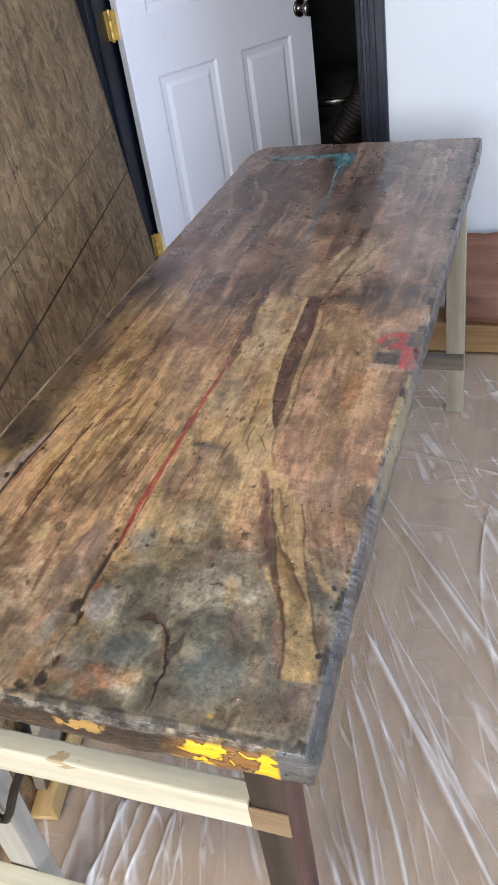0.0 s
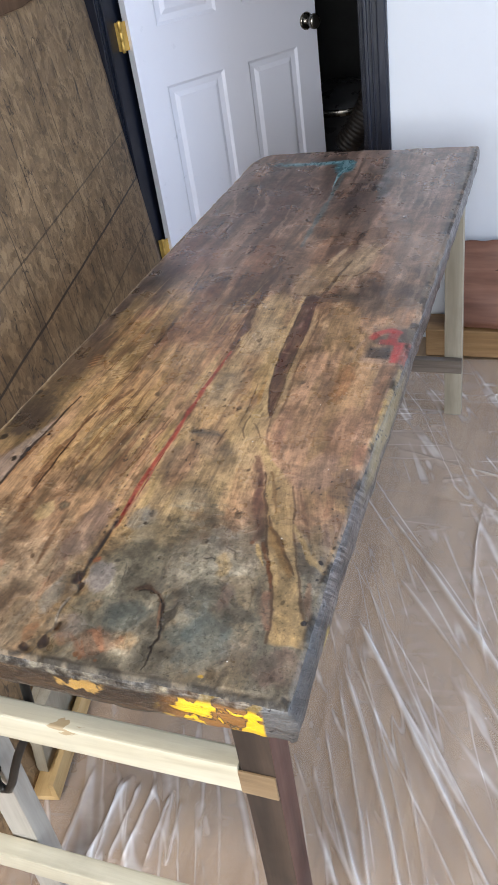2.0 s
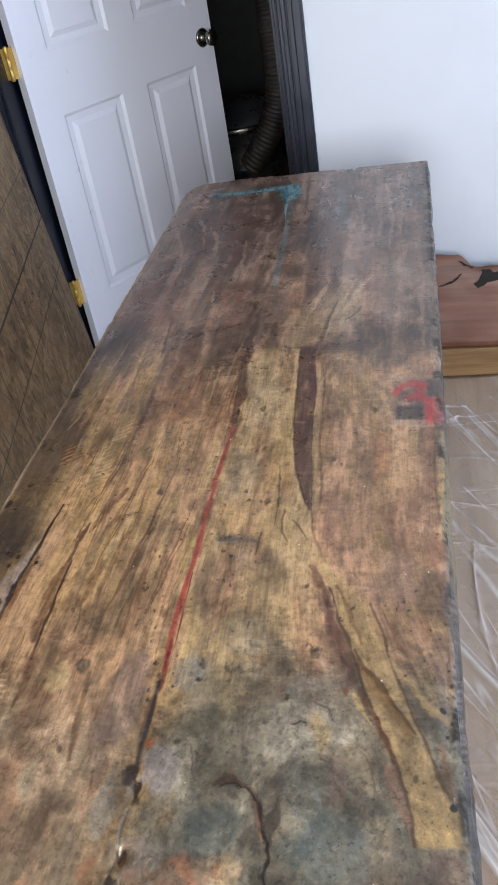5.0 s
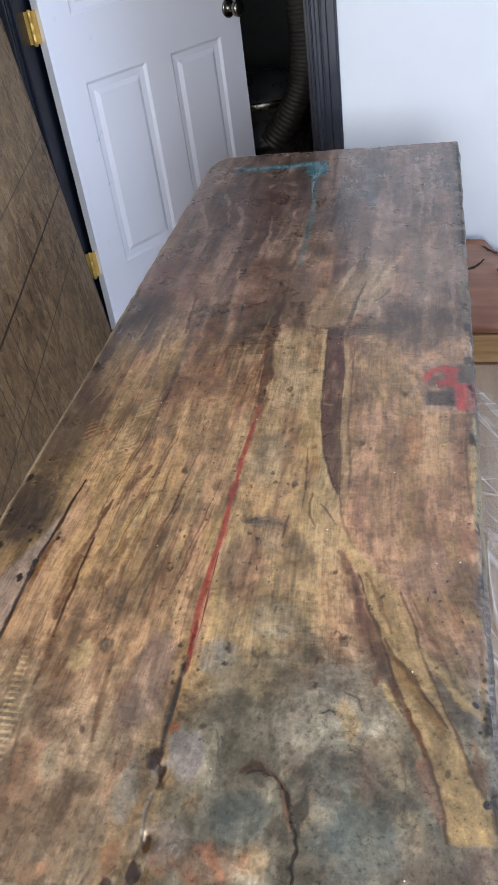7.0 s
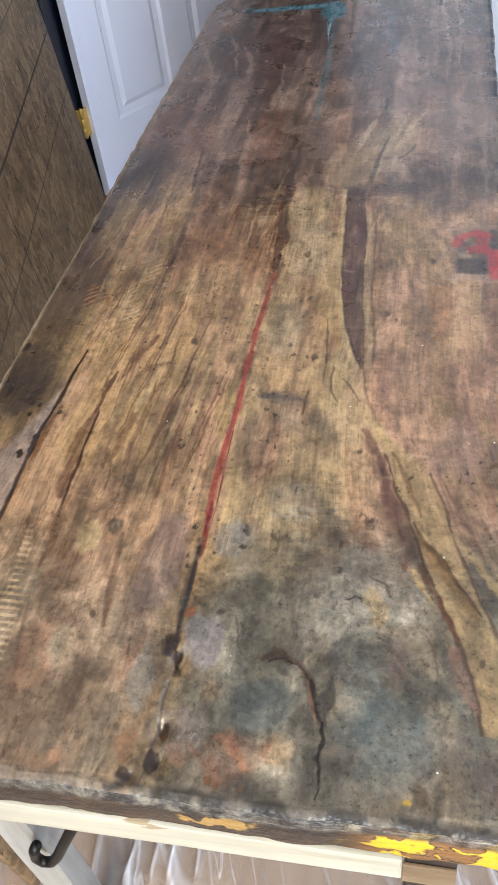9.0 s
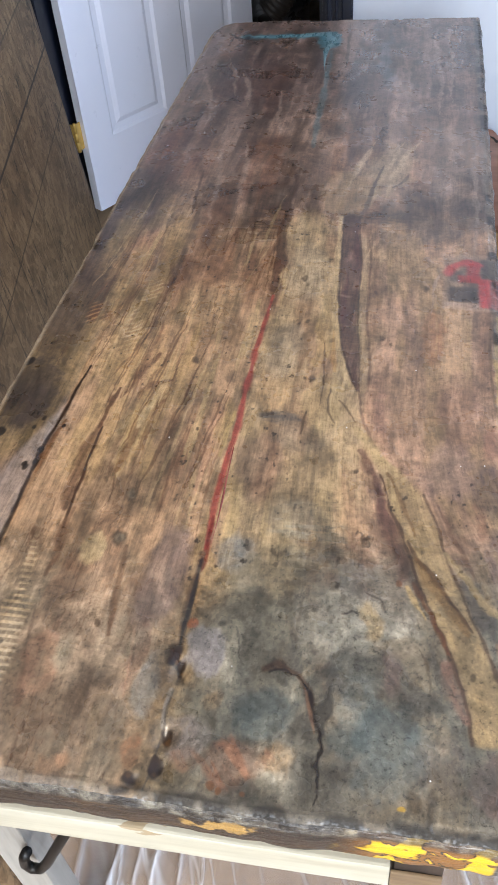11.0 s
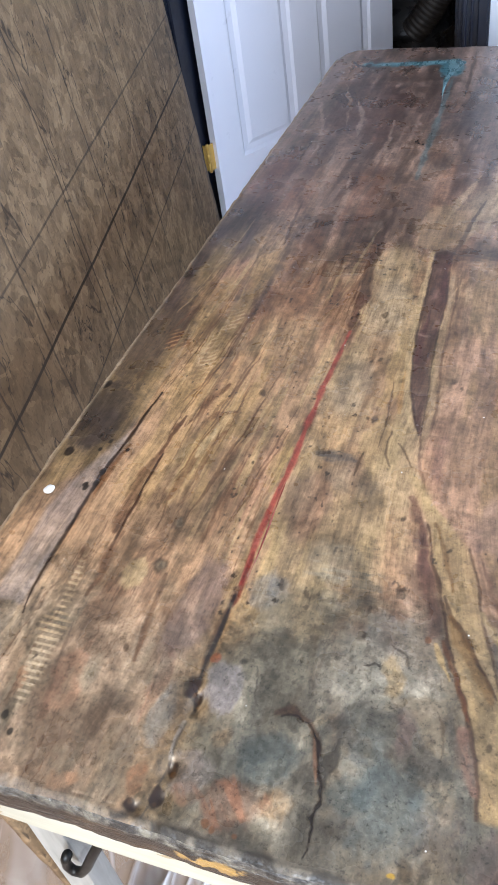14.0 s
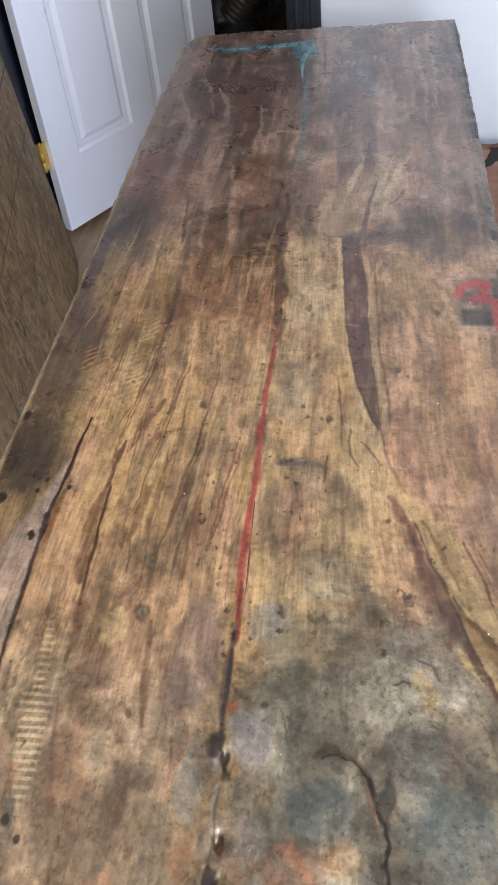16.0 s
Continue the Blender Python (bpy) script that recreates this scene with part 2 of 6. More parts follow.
# ---- other materials ----
def osb_material():
    g = Mat("strand_board")
    p = g.pos()
    _, y0, z0 = g.xyz()
    s1 = g.noise(p, 7.0, 5, 0.62, 0.6)
    wob = g.noise(p, 9.0, 3, colour=True)
    c = g.ramp(s1, (0.32, (0.120, 0.084, 0.048)), (0.50, (0.195, 0.138, 0.082)), (0.70, (0.280, 0.203, 0.125)))
    fib = g.noise(g.mapping(p, scale=(1, 1, 0.40)), 95.0, 5, 0.70, 1.2)
    for turn, big, much, seed in ((70, 17.0, 0.40, 0.0), (118, 22.0, 0.40, 3.0), (94, 30.0, 0.40, 7.0), (30, 26.0, 0.36, 11.0), (150, 36.0, 0.36, 15.0)):
        ca, sa = math.cos(radians(turn)), math.sin(radians(turn))
        along = g.calc("ADD", g.calc("MULTIPLY", y0, ca), g.calc("MULTIPLY", z0, sa))
        across = g.calc("SUBTRACT", g.calc("MULTIPLY", z0, ca), g.calc("MULTIPLY", y0, sa))
        v = g.node("ShaderNodeTexVoronoi")
        q = g.vec(g.calc("MULTIPLY", along, 0.26), across, seed)
        wv = g.vcalc("SCALE", wob)
        wv.node.inputs["Scale"].default_value = 0.10
        g.put(v.inputs["Vector"], g.vcalc("ADD", q, wv))
        v.inputs["Scale"].default_value = big * 1.6
        r, gg, _ = g.xyz(v.outputs["Color"])
        pick = g.span(r, 0.55, 0.60, 0, much)
        tone = g.ramp(gg, (0.10, (0.085, 0.058, 0.034)), (0.50, (0.190, 0.134, 0.080)), (0.95, (0.360, 0.270, 0.172)))
        c = g.mix(pick, c, tone)
    c = g.mix(g.span(fib, 0.54, 0.68, 0, 0.60), c, (0.055, 0.037, 0.022))
    c = g.mix(g.span(fib, 0.44, 0.32, 0, 0.30), c, (0.400, 0.300, 0.190))
    pits = g.noise(g.mapping(p, scale=(1, 1, 0.5)), 34.0, 4, 0.6, 1.0)
    c = g.mix(g.span(pits, 0.66, 0.72, 0, 0.80), c, (0.035, 0.023, 0.014))
    c = g.mix(1.0, c, (1.16, 1.03, 0.86), "MULTIPLY")
    cracks = g.calc("ABSOLUTE", g.calc("SUBTRACT", g.noise(g.mapping(p, scale=(1, 1, 0.28)), 9.0, 4, 0.55, 0.6), 0.5))
    c = g.mix(g.span(cracks, 0.010, 0.0, 0, 0.75), c, (0.025, 0.017, 0.011))
    _, y, z = g.xyz()
    yw = g.calc("ADD", y, g.calc("MULTIPLY", g.calc("SUBTRACT", g.noise(p, 3.0, 2), 0.5), 0.03))
    zw = g.calc("ADD", z, g.calc("MULTIPLY", g.calc("SUBTRACT", g.noise(p, 5.0, 2), 0.5), 0.006))

    def line(v, at, wide, much):
        nonlocal c
        d = g.calc("ABSOLUTE", g.calc("SUBTRACT", v, at))
        c = g.mix(g.span(d, wide, wide * 0.4, 0, much), c, (0.030, 0.020, 0.013))

    line(zw, 0.642, 0.0050, 0.90)
    line(zw, 0.800, 0.0036, 0.60)
    line(zw, 0.480, 0.0036, 0.60)
    for at in (-1.58, -1.38, -1.10, -0.91, -0.60, -0.22):
        line(yw, at, 0.0040, 0.62)
    return g.finish(c, 0.62, g.bump(g.calc("ADD", s1, fib), 0.35, 0.002))


def plastic_material():
    g = Mat("clear_dust_sheet")
    p = g.pos()
    z = g.xyz()[2]
    crest_glint = g.span(z, 0.009, 0.021)
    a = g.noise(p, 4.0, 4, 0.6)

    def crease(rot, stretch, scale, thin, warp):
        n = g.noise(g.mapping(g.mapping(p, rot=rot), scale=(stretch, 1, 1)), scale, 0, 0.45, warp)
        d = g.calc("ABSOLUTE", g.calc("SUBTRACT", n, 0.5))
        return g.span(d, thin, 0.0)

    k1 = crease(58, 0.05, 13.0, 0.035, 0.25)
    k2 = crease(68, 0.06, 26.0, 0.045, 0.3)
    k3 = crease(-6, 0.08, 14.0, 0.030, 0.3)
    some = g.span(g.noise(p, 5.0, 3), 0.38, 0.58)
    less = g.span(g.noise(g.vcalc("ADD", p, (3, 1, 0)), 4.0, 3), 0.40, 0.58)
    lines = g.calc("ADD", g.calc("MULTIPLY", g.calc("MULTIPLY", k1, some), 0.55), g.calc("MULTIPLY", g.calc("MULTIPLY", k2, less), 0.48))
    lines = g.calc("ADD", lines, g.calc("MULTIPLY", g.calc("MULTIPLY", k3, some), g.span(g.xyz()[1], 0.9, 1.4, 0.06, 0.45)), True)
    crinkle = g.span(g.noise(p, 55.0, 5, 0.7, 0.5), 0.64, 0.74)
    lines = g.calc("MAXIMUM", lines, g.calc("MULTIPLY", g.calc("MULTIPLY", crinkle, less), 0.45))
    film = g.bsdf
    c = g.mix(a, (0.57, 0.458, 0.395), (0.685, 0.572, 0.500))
    # glints on fold crests and crease lines are put into the colour as near-white
    c = g.mix(g.calc("MAXIMUM", crest_glint, lines), c, (0.77, 0.75, 0.74))
    g.finish(c, g.span(a, 0.3, 0.7, 0.20, 0.36), g.bump(g.calc("ADD", g.calc("MULTIPLY", lines, 0.6), g.calc("MULTIPLY", g.noise(p, 26.0, 5, 0.62, 0.4), 0.9)), 0.55, 0.005))
    clear = g.node("ShaderNodeBsdfTransparent")
    mixer = g.node("ShaderNodeMixShader")
    veil = g.calc("ADD", g.calc("ADD", g.span(a, 0.3, 0.75, 0.24, 0.46), g.calc("MULTIPLY", lines, 0.42)), g.calc("MULTIPLY", crest_glint, 0.45), True)
    g.put(mixer.inputs[0], veil)
    g.t.links.new(clear.outputs[0], mixer.inputs[1])
    g.t.links.new(film.outputs[0], mixer.inputs[2])
    g.t.links.new(mixer.outputs[0], g.out.inputs[0])
    return g.m


def wood(name, dark, mid, light, along="z", rough=0.55, coat=0.0, scale=1.0, random_tone=0.0, stains=None):
    g = Mat(name)
    s = {"x": (0.08, 1, 1), "y": (1, 0.08, 1), "z": (1, 1, 0.08)}[along]
    p = g.mapping(g.pos(), scale=s)
    a = g.noise(p, 30.0 * scale, 4, 0.6, 0.5)
    f = g.noise(p, 170.0 * scale, 3, 0.6)
    blot = g.noise(g.pos(), 7.0, 4)
    c = g.ramp(a, (0.30, dark), (0.52, mid), (0.74, light))
    c = g.mix(g.span(f, 0.5, 0.75, 0, 0.35), c, dark)
    c = g.mix(g.span(blot, 0.5, 0.75, 0, 0.35), c, tuple(v * 0.6 for v in mid))
    if stains:
        sn = g.noise(g.mapping(g.pos(), scale=(0.6, 1, 1.6)), 16.0, 4, 0.6, 0.6)
        c = g.mix(g.span(sn, 0.685, 0.705, 0, 0.80), c, stains)
        c = g.mix(g.span(g.noise(g.pos(), 5.0, 3), 0.5, 0.7, 0, 0.30), c, tuple(v * 0.62 for v in light))
    if random_tone:
        r = g.node("ShaderNodeObjectInfo").outputs["Random"]
        c = g.mix(g.calc("MULTIPLY", r, random_tone), c, dark)
    return g.finish(c, g.span(blot, 0.3, 0.7, rough - 0.07, rough + 0.1), g.bump(g.calc("ADD", a, f), 0.25, 0.0012), 0, coat)


def painted(name, colour, rough=0.45, var=0.06, fine=0.08, coat=0.0):
    g = Mat(name)
    a = g.noise(g.pos(), 2.2, 4, 0.6)
    f = g.noise(g.pos(), 260.0, 2)
    d = g.noise(g.pos(), 14.0, 5, 0.65)
    c = g.mix(g.span(a, 0.3, 0.7, 0, 1), tuple(v * (1 - var) for v in colour), colour)
    c = g.mix(g.span(d, 0.60, 0.78, 0, 2.0 * var), c, tuple(v * 0.75 for v in colour))
    return g.finish(c, g.span(d, 0.3, 0.7, rough - 0.05, rough + 0.07), g.bump(g.calc("ADD", f, d), fine, 0.001), 0, coat)


SLAB_TOP, SLAB_SIDE = slab_top_material(), slab_side_material()
OSB, PLASTIC = osb_material(), plastic_material()
PALE_PINE = wood("pale_pine_lumber", (0.430, 0.390, 0.285), (0.540, 0.505, 0.390), (0.620, 0.590, 0.475), "x", stains=(0.330, 0.235, 0.120))
# pine darkened in its colour for the shade under the slab
SHADED_PINE = wood("shaded_pine_post", (0.220, 0.190, 0.140), (0.310, 0.275, 0.210), (0.390, 0.350, 0.275), "z")
GREY_POST = wood("weathered_grey_post", (0.270, 0.250, 0.215), (0.380, 0.360, 0.320), (0.470, 0.450, 0.405), "z")
DARK_POST = wood("dark_stained_post", (0.016, 0.011, 0.009), (0.040, 0.027, 0.020), (0.085, 0.056, 0.040), "z")
RED_POST = wood("reddish_stained_face", (0.050, 0.022, 0.017), (0.095, 0.044, 0.034), (0.150, 0.075, 0.057), "z")
TAN_END = wood("tan_stained_beam_end", (0.110, 0.070, 0.038), (0.220, 0.150, 0.082), (0.320, 0.235, 0.140), "x")
GREY_RAIL = wood("grey_brown_rail", (0.060, 0.045, 0.035), (0.130, 0.105, 0.085), (0.210, 0.175, 0.150), "x")
FLOOR_WOOD = wood("tan_floor_planks", (0.250, 0.160, 0.090), (0.390, 0.275, 0.170), (0.480, 0.355, 0.235), "y", 0.45, 0.1, 0.6, 0.10)
CEDAR = wood("red_brown_live_edge_board", (0.095, 0.036, 0.022), (0.190, 0.082, 0.052), (0.280, 0.140, 0.095), "x", 0.5, 0, 0.6)
SAPWOOD = wood("pale_sapwood", (0.330, 0.230, 0.150), (0.450, 0.340, 0.240), (0.550, 0.440, 0.330), "x")
PLYWOOD = wood("golden_brown_plywood", (0.170, 0.090, 0.035), (0.260, 0.150, 0.062), (0.340, 0.210, 0.100), "x")
PANEL = wood("brown_wall_panel", (0.060, 0.036, 0.024), (0.120, 0.075, 0.050), (0.180, 0.120, 0.082), "z", 0.6, 0, 0.4)
YELLOW_PLY = wood("yellow_plywood", (0.420, 0.270, 0.110), (0.560, 0.380, 0.170), (0.650, 0.470, 0.240), "y")
DOOR_PAINT = painted("white_door_paint", (0.845, 0.870, 0.985), 0.32, 0.015, 0.03)
WALL_PAINT = painted("white_wall_paint", (0.660, 0.695, 0.760), 0.6)
CEILING_PAINT = painted("ceiling_paint", (0.780, 0.780, 0.770), 0.8)
TRIM_PAINT = painted("blue_black_trim_paint", (0.007, 0.011, 0.025), 0.36, 0.3)
# near-black colour stands for the lack of light in the back room
SHADED_ROOM = painted("shade_black_room_paint", (0.034, 0.032, 0.031), 0.8)
BLACK_METAL = simple("black_iron", (0.010, 0.010, 0.010), (0.030, 0.028, 0.026), 20, rough=0.42, metal=0.6)
BRASS = simple("polished_brass", (0.62, 0.40, 0.10), (0.80, 0.56, 0.16), 18, rough=0.42, metal=0.55, bump=0.05)
NICKEL = simple("antique_nickel", (0.16, 0.15, 0.13), (0.34, 0.32, 0.28), 25, rough=0.26, metal=1.0, bump=0.04)
HOSE = simple("dark_ribbed_hose", (0.016, 0.013, 0.011), (0.032, 0.026, 0.022), 12, rough=0.5)
DRUM = simple("black_plastic_drum", (0.030, 0.030, 0.032), (0.055, 0.056, 0.060), 9, rough=0.3)
WHITE_DROP = simple("white_paint_drop", (0.70, 0.69, 0.66), (0.86, 0.85, 0.83), 90, rough=0.35)
CARD = simple("grey_white_cardboard", (0.52, 0.50, 0.47), (0.66, 0.64, 0.61), 10, rough=0.7)
LABEL = simple("white_label", (0.70, 0.71, 0.74), (0.80, 0.81, 0.84), 40, rough=0.5)
INK = simple("blue_black_ink", (0.030, 0.040, 0.080), (0.050, 0.060, 0.110), 40, rough=0.5)


# ---- geometry tools ----
def empty(name, loc=(0, 0, 0)):
    ob = new(name)
    ob.location = loc
    ob.empty_display_size = 0.05
    return ob


def part(name, bm, material, parent=None, label="", smooth=False):
    """Links a bmesh, given in the parent's space, as one mesh object."""
    me = bpy.data.meshes.new(name)
    bm.normal_update()
    bm.to_mesh(me)
    bm.free()
    for m in material if isinstance(material, (list, tuple)) else (material,):
        me.materials.append(m)
    if smooth:
        for p in me.polygons:
            p.use_smooth = True
    ob = new(name, me)
    ob.parent = parent
    return tagged(ob, label)


def block(x0, x1, y0, y1, z0, z1, bevel=0.0, wear=0.0, cuts=0, seed=1, segs=2):
    """A block, bevelled, cut along its length and worn a little."""
    bm = bmesh.new()
    bmesh.ops.create_cube(bm, size=1)
    for v in bm.verts:
        v.co = Vector(((x0 + x1) / 2 + v.co.x * (x1 - x0), (y0 + y1) / 2 + v.co.y * (y1 - y0), (z0 + z1) / 2 + v.co.z * (z1 - z0)))
    if bevel:
        bmesh.ops.bevel(bm, geom=bm.edges[:], offset=bevel, segments=segs, affect="EDGES", profile=0.6)
    if cuts:
        dims = Vector((x1 - x0, y1 - y0, z1 - z0))
        axis = max(range(3), key=lambda i: dims[i])
        n = Vector([1.0 if i == axis else 0.0 for i in range(3)])
        lo = (x0, y0, z0)[axis]
        for i in range(1, cuts):
            co = Vector((0, 0, 0))
            co[axis] = lo + dims[axis] * i / cuts
            bmesh.ops.bisect_plane(bm, geom=bm.verts[:] + bm.edges[:] + bm.faces[:], plane_co=co, plane_no=n)
    if wear:
        for v in bm.verts:
            v.co += noise.noise_vector(v.co * 14 + Vector((seed * 7.3, seed * 1.7, 0))) * wear
    return bm


def transform(bm, m):
    bmesh.ops.transform(bm, matrix=m, verts=bm.verts[:])
    return bm


def lathe(profile, steps=28, axis="z"):
    """A turned body from (radius, height) pairs."""
    bm = bmesh.new()
    rings = []
    for r, h in profile:
        ring = []
        for i in range(steps):
            a = 2 * math.pi * i / steps
            ring.append(bm.verts.new((r * math.cos(a), r * math.sin(a), h)))
        rings.append(ring)
    for a, b in zip(rings, rings[1:]):
        for i in range(steps):
            bm.faces.new((a[i], a[(i + 1) % steps], b[(i + 1) % steps], b[i]))
    bm.faces.new(rings[0][::-1])
    bm.faces.new(rings[-1])
    if axis == "y":
        transform(bm, Matrix.Rotation(radians(-90), 4, "X"))
    return bm


def tube(points, radius, steps=12):
    """A tube along points; radius may be a function of the share of the way."""
    bm = bmesh.new()
    pts = [Vector(p) for p in points]
    rings = []
    side = Vector((1, 0, 0.01))
    for i, p in enumerate(pts):
        d = (pts[min(i + 1, len(pts) - 1)] - pts[max(i - 1, 0)]).normalized()
        side = (side - d * side.dot(d)).normalized()
        up = d.cross(side)
        r = radius(i / (len(pts) - 1)) if callable(radius) else radius
        rings.append([bm.verts.new(p + (side * math.cos(a) + up * math.sin(a)) * r) for a in [2 * math.pi * k / steps for k in range(steps)]])
    for a, b in zip(rings, rings[1:]):
        for i in range(steps):
            bm.faces.new((a[i], a[(i + 1) % steps], b[(i + 1) % steps], b[i]))
    bm.faces.new(rings[0][::-1])
    bm.faces.new(rings[-1])
    return bm


def structure(name, bm, material, label, category, parent=None, smooth=False):
    return tagged(part(name, bm, material, parent, "", smooth), label, category, "", "structure")


# ---- room shell ----
W, DX0, DX1, HEAD = DOOR_WALL, -0.928, -0.058, 2.08
wall = structure("wall_north", block(DX1, EAST, W, W + 0.12, 0, CEIL), WALL_PAINT, "smooth white painted wall beside the doorway", "wall")
structure("wall_north_return", block(WEST, DX0, W, W + 0.12, 0, CEIL), PANEL, "brown wood-panelled wall strip beside the door hinges", "wall")
structure("wall_north_head", block(DX0, DX1, W, W + 0.12, HEAD, CEIL), WALL_PAINT, "white painted wall over the doorway", "wall")


def wall_with_window(name, along, at, lo, hi, w0, w1, s, h, depth):
    """Four pieces of wall round an opening, as one mesh."""
    bm = bmesh.new()
    for a0, a1, z0, z1 in ((lo, w0, 0, CEIL), (w1, hi, 0, CEIL), (w0, w1, 0, s), (w0, w1, h, CEIL)):
        b = block(at, at + depth, a0, a1, z0, z1) if along == "y" else block(a0, a1, at, at + depth, z0, z1)
        me = bpy.data.meshes.new("tmp")
        b.to_mesh(me)
        b.free()
        bm.from_mesh(me)
        bpy.data.meshes.remove(me)
    return structure(name, bm, WALL_PAINT, "plain white painted wall with a window opening", "wall")


wall_with_window("wall_east", "y", EAST, SOUTH - 0.12, W + 0.12, 0.05, 1.75, 0.95, 2.15, 0.12)
wall_with_window("wall_south", "x", SOUTH - 0.12, WEST, EAST, -0.4, 1.2, 1.05, 2.15, 0.12)
structure("wall_west", block(WEST - 0.12, WEST, SOUTH - 0.12, W + 0.12, 0, CEIL), PANEL, "brown wood-panelled wall behind the leaning sheet", "wall")
structure("ceiling", block(WEST - 0.12, EAST + 0.12, SOUTH - 0.12, W + 0.12, CEIL, CEIL + 0.1), CEILING_PAINT, "plain white ceiling", "ceiling")
structure("subfloor", block(WEST - 0.12, EAST + 0.12, SOUTH - 0.12, 4.7, -0.12, -0.022), PLYWOOD, "plywood subfloor under the planks", "floor")

# unlit room behind the doorway, its shade put into near-black walls and ceiling
structure("back_room_wall_west", block(-2.02, -1.9, W + 0.12, 4.7, -0.02, CEIL), SHADED_ROOM, "back room wall, coloured near-black for shade", "wall")
structure("back_room_wall_east", block(1.4, 1.52, W + 0.12, 4.7, -0.02, CEIL), SHADED_ROOM, "back room wall, coloured near-black for shade", "wall")
structure("back_room_wall_north", block(-1.9, 1.4, 4.58, 4.7, -0.02, CEIL), SHADED_ROOM, "back room wall, coloured near-black for shade", "wall")
structure("back_room_ceiling", block(-2.02, 1.52, W + 0.12, 4.7, CEIL, CEIL + 0.1), SHADED_ROOM, "back room ceiling, coloured near-black for shade", "ceiling")
# barely visible floor, given a light colour to bounce light onto the door
structure("back_room_floor", block(-1.9, 1.4, W + 0.06, 4.58, -0.021, 0.0), FLOOR_WOOD, "tan wooden floor of the back room", "floor")


def casing(x0, x1, z0, z1, upright=True):
    """A moulded door casing: a flat board with two raised fillets."""
    bm = block(x0, x1, W - 0.016, W - 0.001, z0, z1, 0.002)
    me = bpy.data.meshes.new("tmp")
    w = x1 - x0
    for a, b, d in ((0.05, 0.22, 0.024), (0.34, 0.44, 0.020), (0.60, 0.95, 0.022)):
        extra = block(x0 + a * w, x0 + b * w, W - d, W - 0.010, z0 + 0.001, z1 - 0.001, 0.0035) if upright else block(x0, x1, W - d, W - 0.010, z0 + a * (z1 - z0), z0 + b * (z1 - z0), 0.0035)
        extra.to_mesh(me)
        extra.free()
        bm.from_mesh(me)
    bpy.data.meshes.remove(me)
    return bm


frame_1 = tagged(empty("door_frame", (0, 0, 0)), "blue-black painted door frame with moulded casing", "door frame", "", "structure")
part("casing", casing(-0.066, 0.008, 0, HEAD + 0.06), TRIM_PAINT, frame_1)
part("casing", casing(-1.010, -0.918, 0, HEAD + 0.06), TRIM_PAINT, frame_1)
part("casing", casing(-0.9165, -0.0675, HEAD - 0.012, HEAD + 0.06, False), TRIM_PAINT, frame_1)
part("jamb", block(DX0 + 0.001, DX0 + 0.018, W + 0.001, W + 0.125, 0, HEAD - 0.001, 0.002), TRIM_PAINT, frame_1)
part("jamb", block(DX1 - 0.018, DX1 - 0.001, W + 0.001, W + 0.125, 0, HEAD - 0.001, 0.002), TRIM_PAINT, frame_1)
part("jamb", block(DX0 + 0.019, DX1 - 0.019, W + 0.001, W + 0.125, HEAD - 0.018, HEAD - 0.001, 0.002), TRIM_PAINT, frame_1)
part("door_stop", block(DX1 - 0.031, DX1 - 0.019, W + 0.040, W + 0.075, 0, HEAD - 0.020, 0.002), TRIM_PAINT, frame_1)


# ---- six-panel door, ajar into the dark room ----
DW, DT, DH, DZ = 0.832, 0.035, 2.03, 0.030


def panel_recess(x0, x1, z0, z1):
    """A moulded panel: sloped sides down to a groove, then a raised field. Near side at y = 0."""
    bm = bmesh.new()
    steps = ((0.0, 0.0), (0.010, 0.007), (0.030, 0.009), (0.046, 0.002), (0.050, 0.002))
    rings = []
    for inset, depth in steps:
        rings.append([bm.verts.new((a, depth, b)) for a, b in ((x0 + inset, z0 + inset), (x1 - inset, z0 + inset), (x1 - inset, z1 - inset), (x0 + inset, z1 - inset))])
    for a, b in zip(rings, rings[1:]):
        for i in range(4):
            bm.faces.new((a[i], a[(i + 1) % 4], b[(i + 1) % 4], b[i]))
    bm.faces.new(rings[-1])
    return bm


def door_leaf():
    bm = bmesh.new()
    xs = [0.0, 0.108, 0.364, 0.478, 0.724, DW]
    zs = [0.0, 0.233, 0.843, 1.034, 1.580, 1.690, 1.910, DH]
    me = bpy.data.meshes.new("tmp")
    for i in range(5):
        for j in range(7):
            if i in (1, 3) and j in (1, 3, 5):
                b = panel_recess(xs[i], xs[i + 1], zs[j], zs[j + 1])
            else:
                b = bmesh.new()
                b.faces.new([b.verts.new((a, 0, c)) for a, c in ((xs[i], zs[j]), (xs[i + 1], zs[j]), (xs[i + 1], zs[j + 1]), (xs[i], zs[j + 1]))])
            b.to_mesh(me)
            b.free()
            bm.from_mesh(me)
    for quad in (((0, 0, 0), (0, 0, DH), (0, DT, DH), (0, DT, 0)), ((DW, 0, 0), (DW, DT, 0), (DW, DT, DH), (DW, 0, DH)), ((0, DT, 0), (0, DT, DH), (DW, DT, DH), (DW, DT, 0)), ((0, 0, 0), (0, DT, 0), (DW, DT, 0), (DW, 0, 0)), ((0, 0, DH), (DW, 0, DH), (DW, DT, DH), (0, DT, DH))):
        bm.faces.new([bm.verts.new(q) for q in quad])
    bpy.data.meshes.remove(me)
    bmesh.ops.remove_doubles(bm, verts=bm.verts[:], dist=0.0002)
    bmesh.ops.recalc_face_normals(bm, faces=bm.faces[:])
    return bm


door = tagged(empty("door", (-0.866, 2.172, DZ)), "white six-panel door ajar into a dark room", "door", "", "structure")
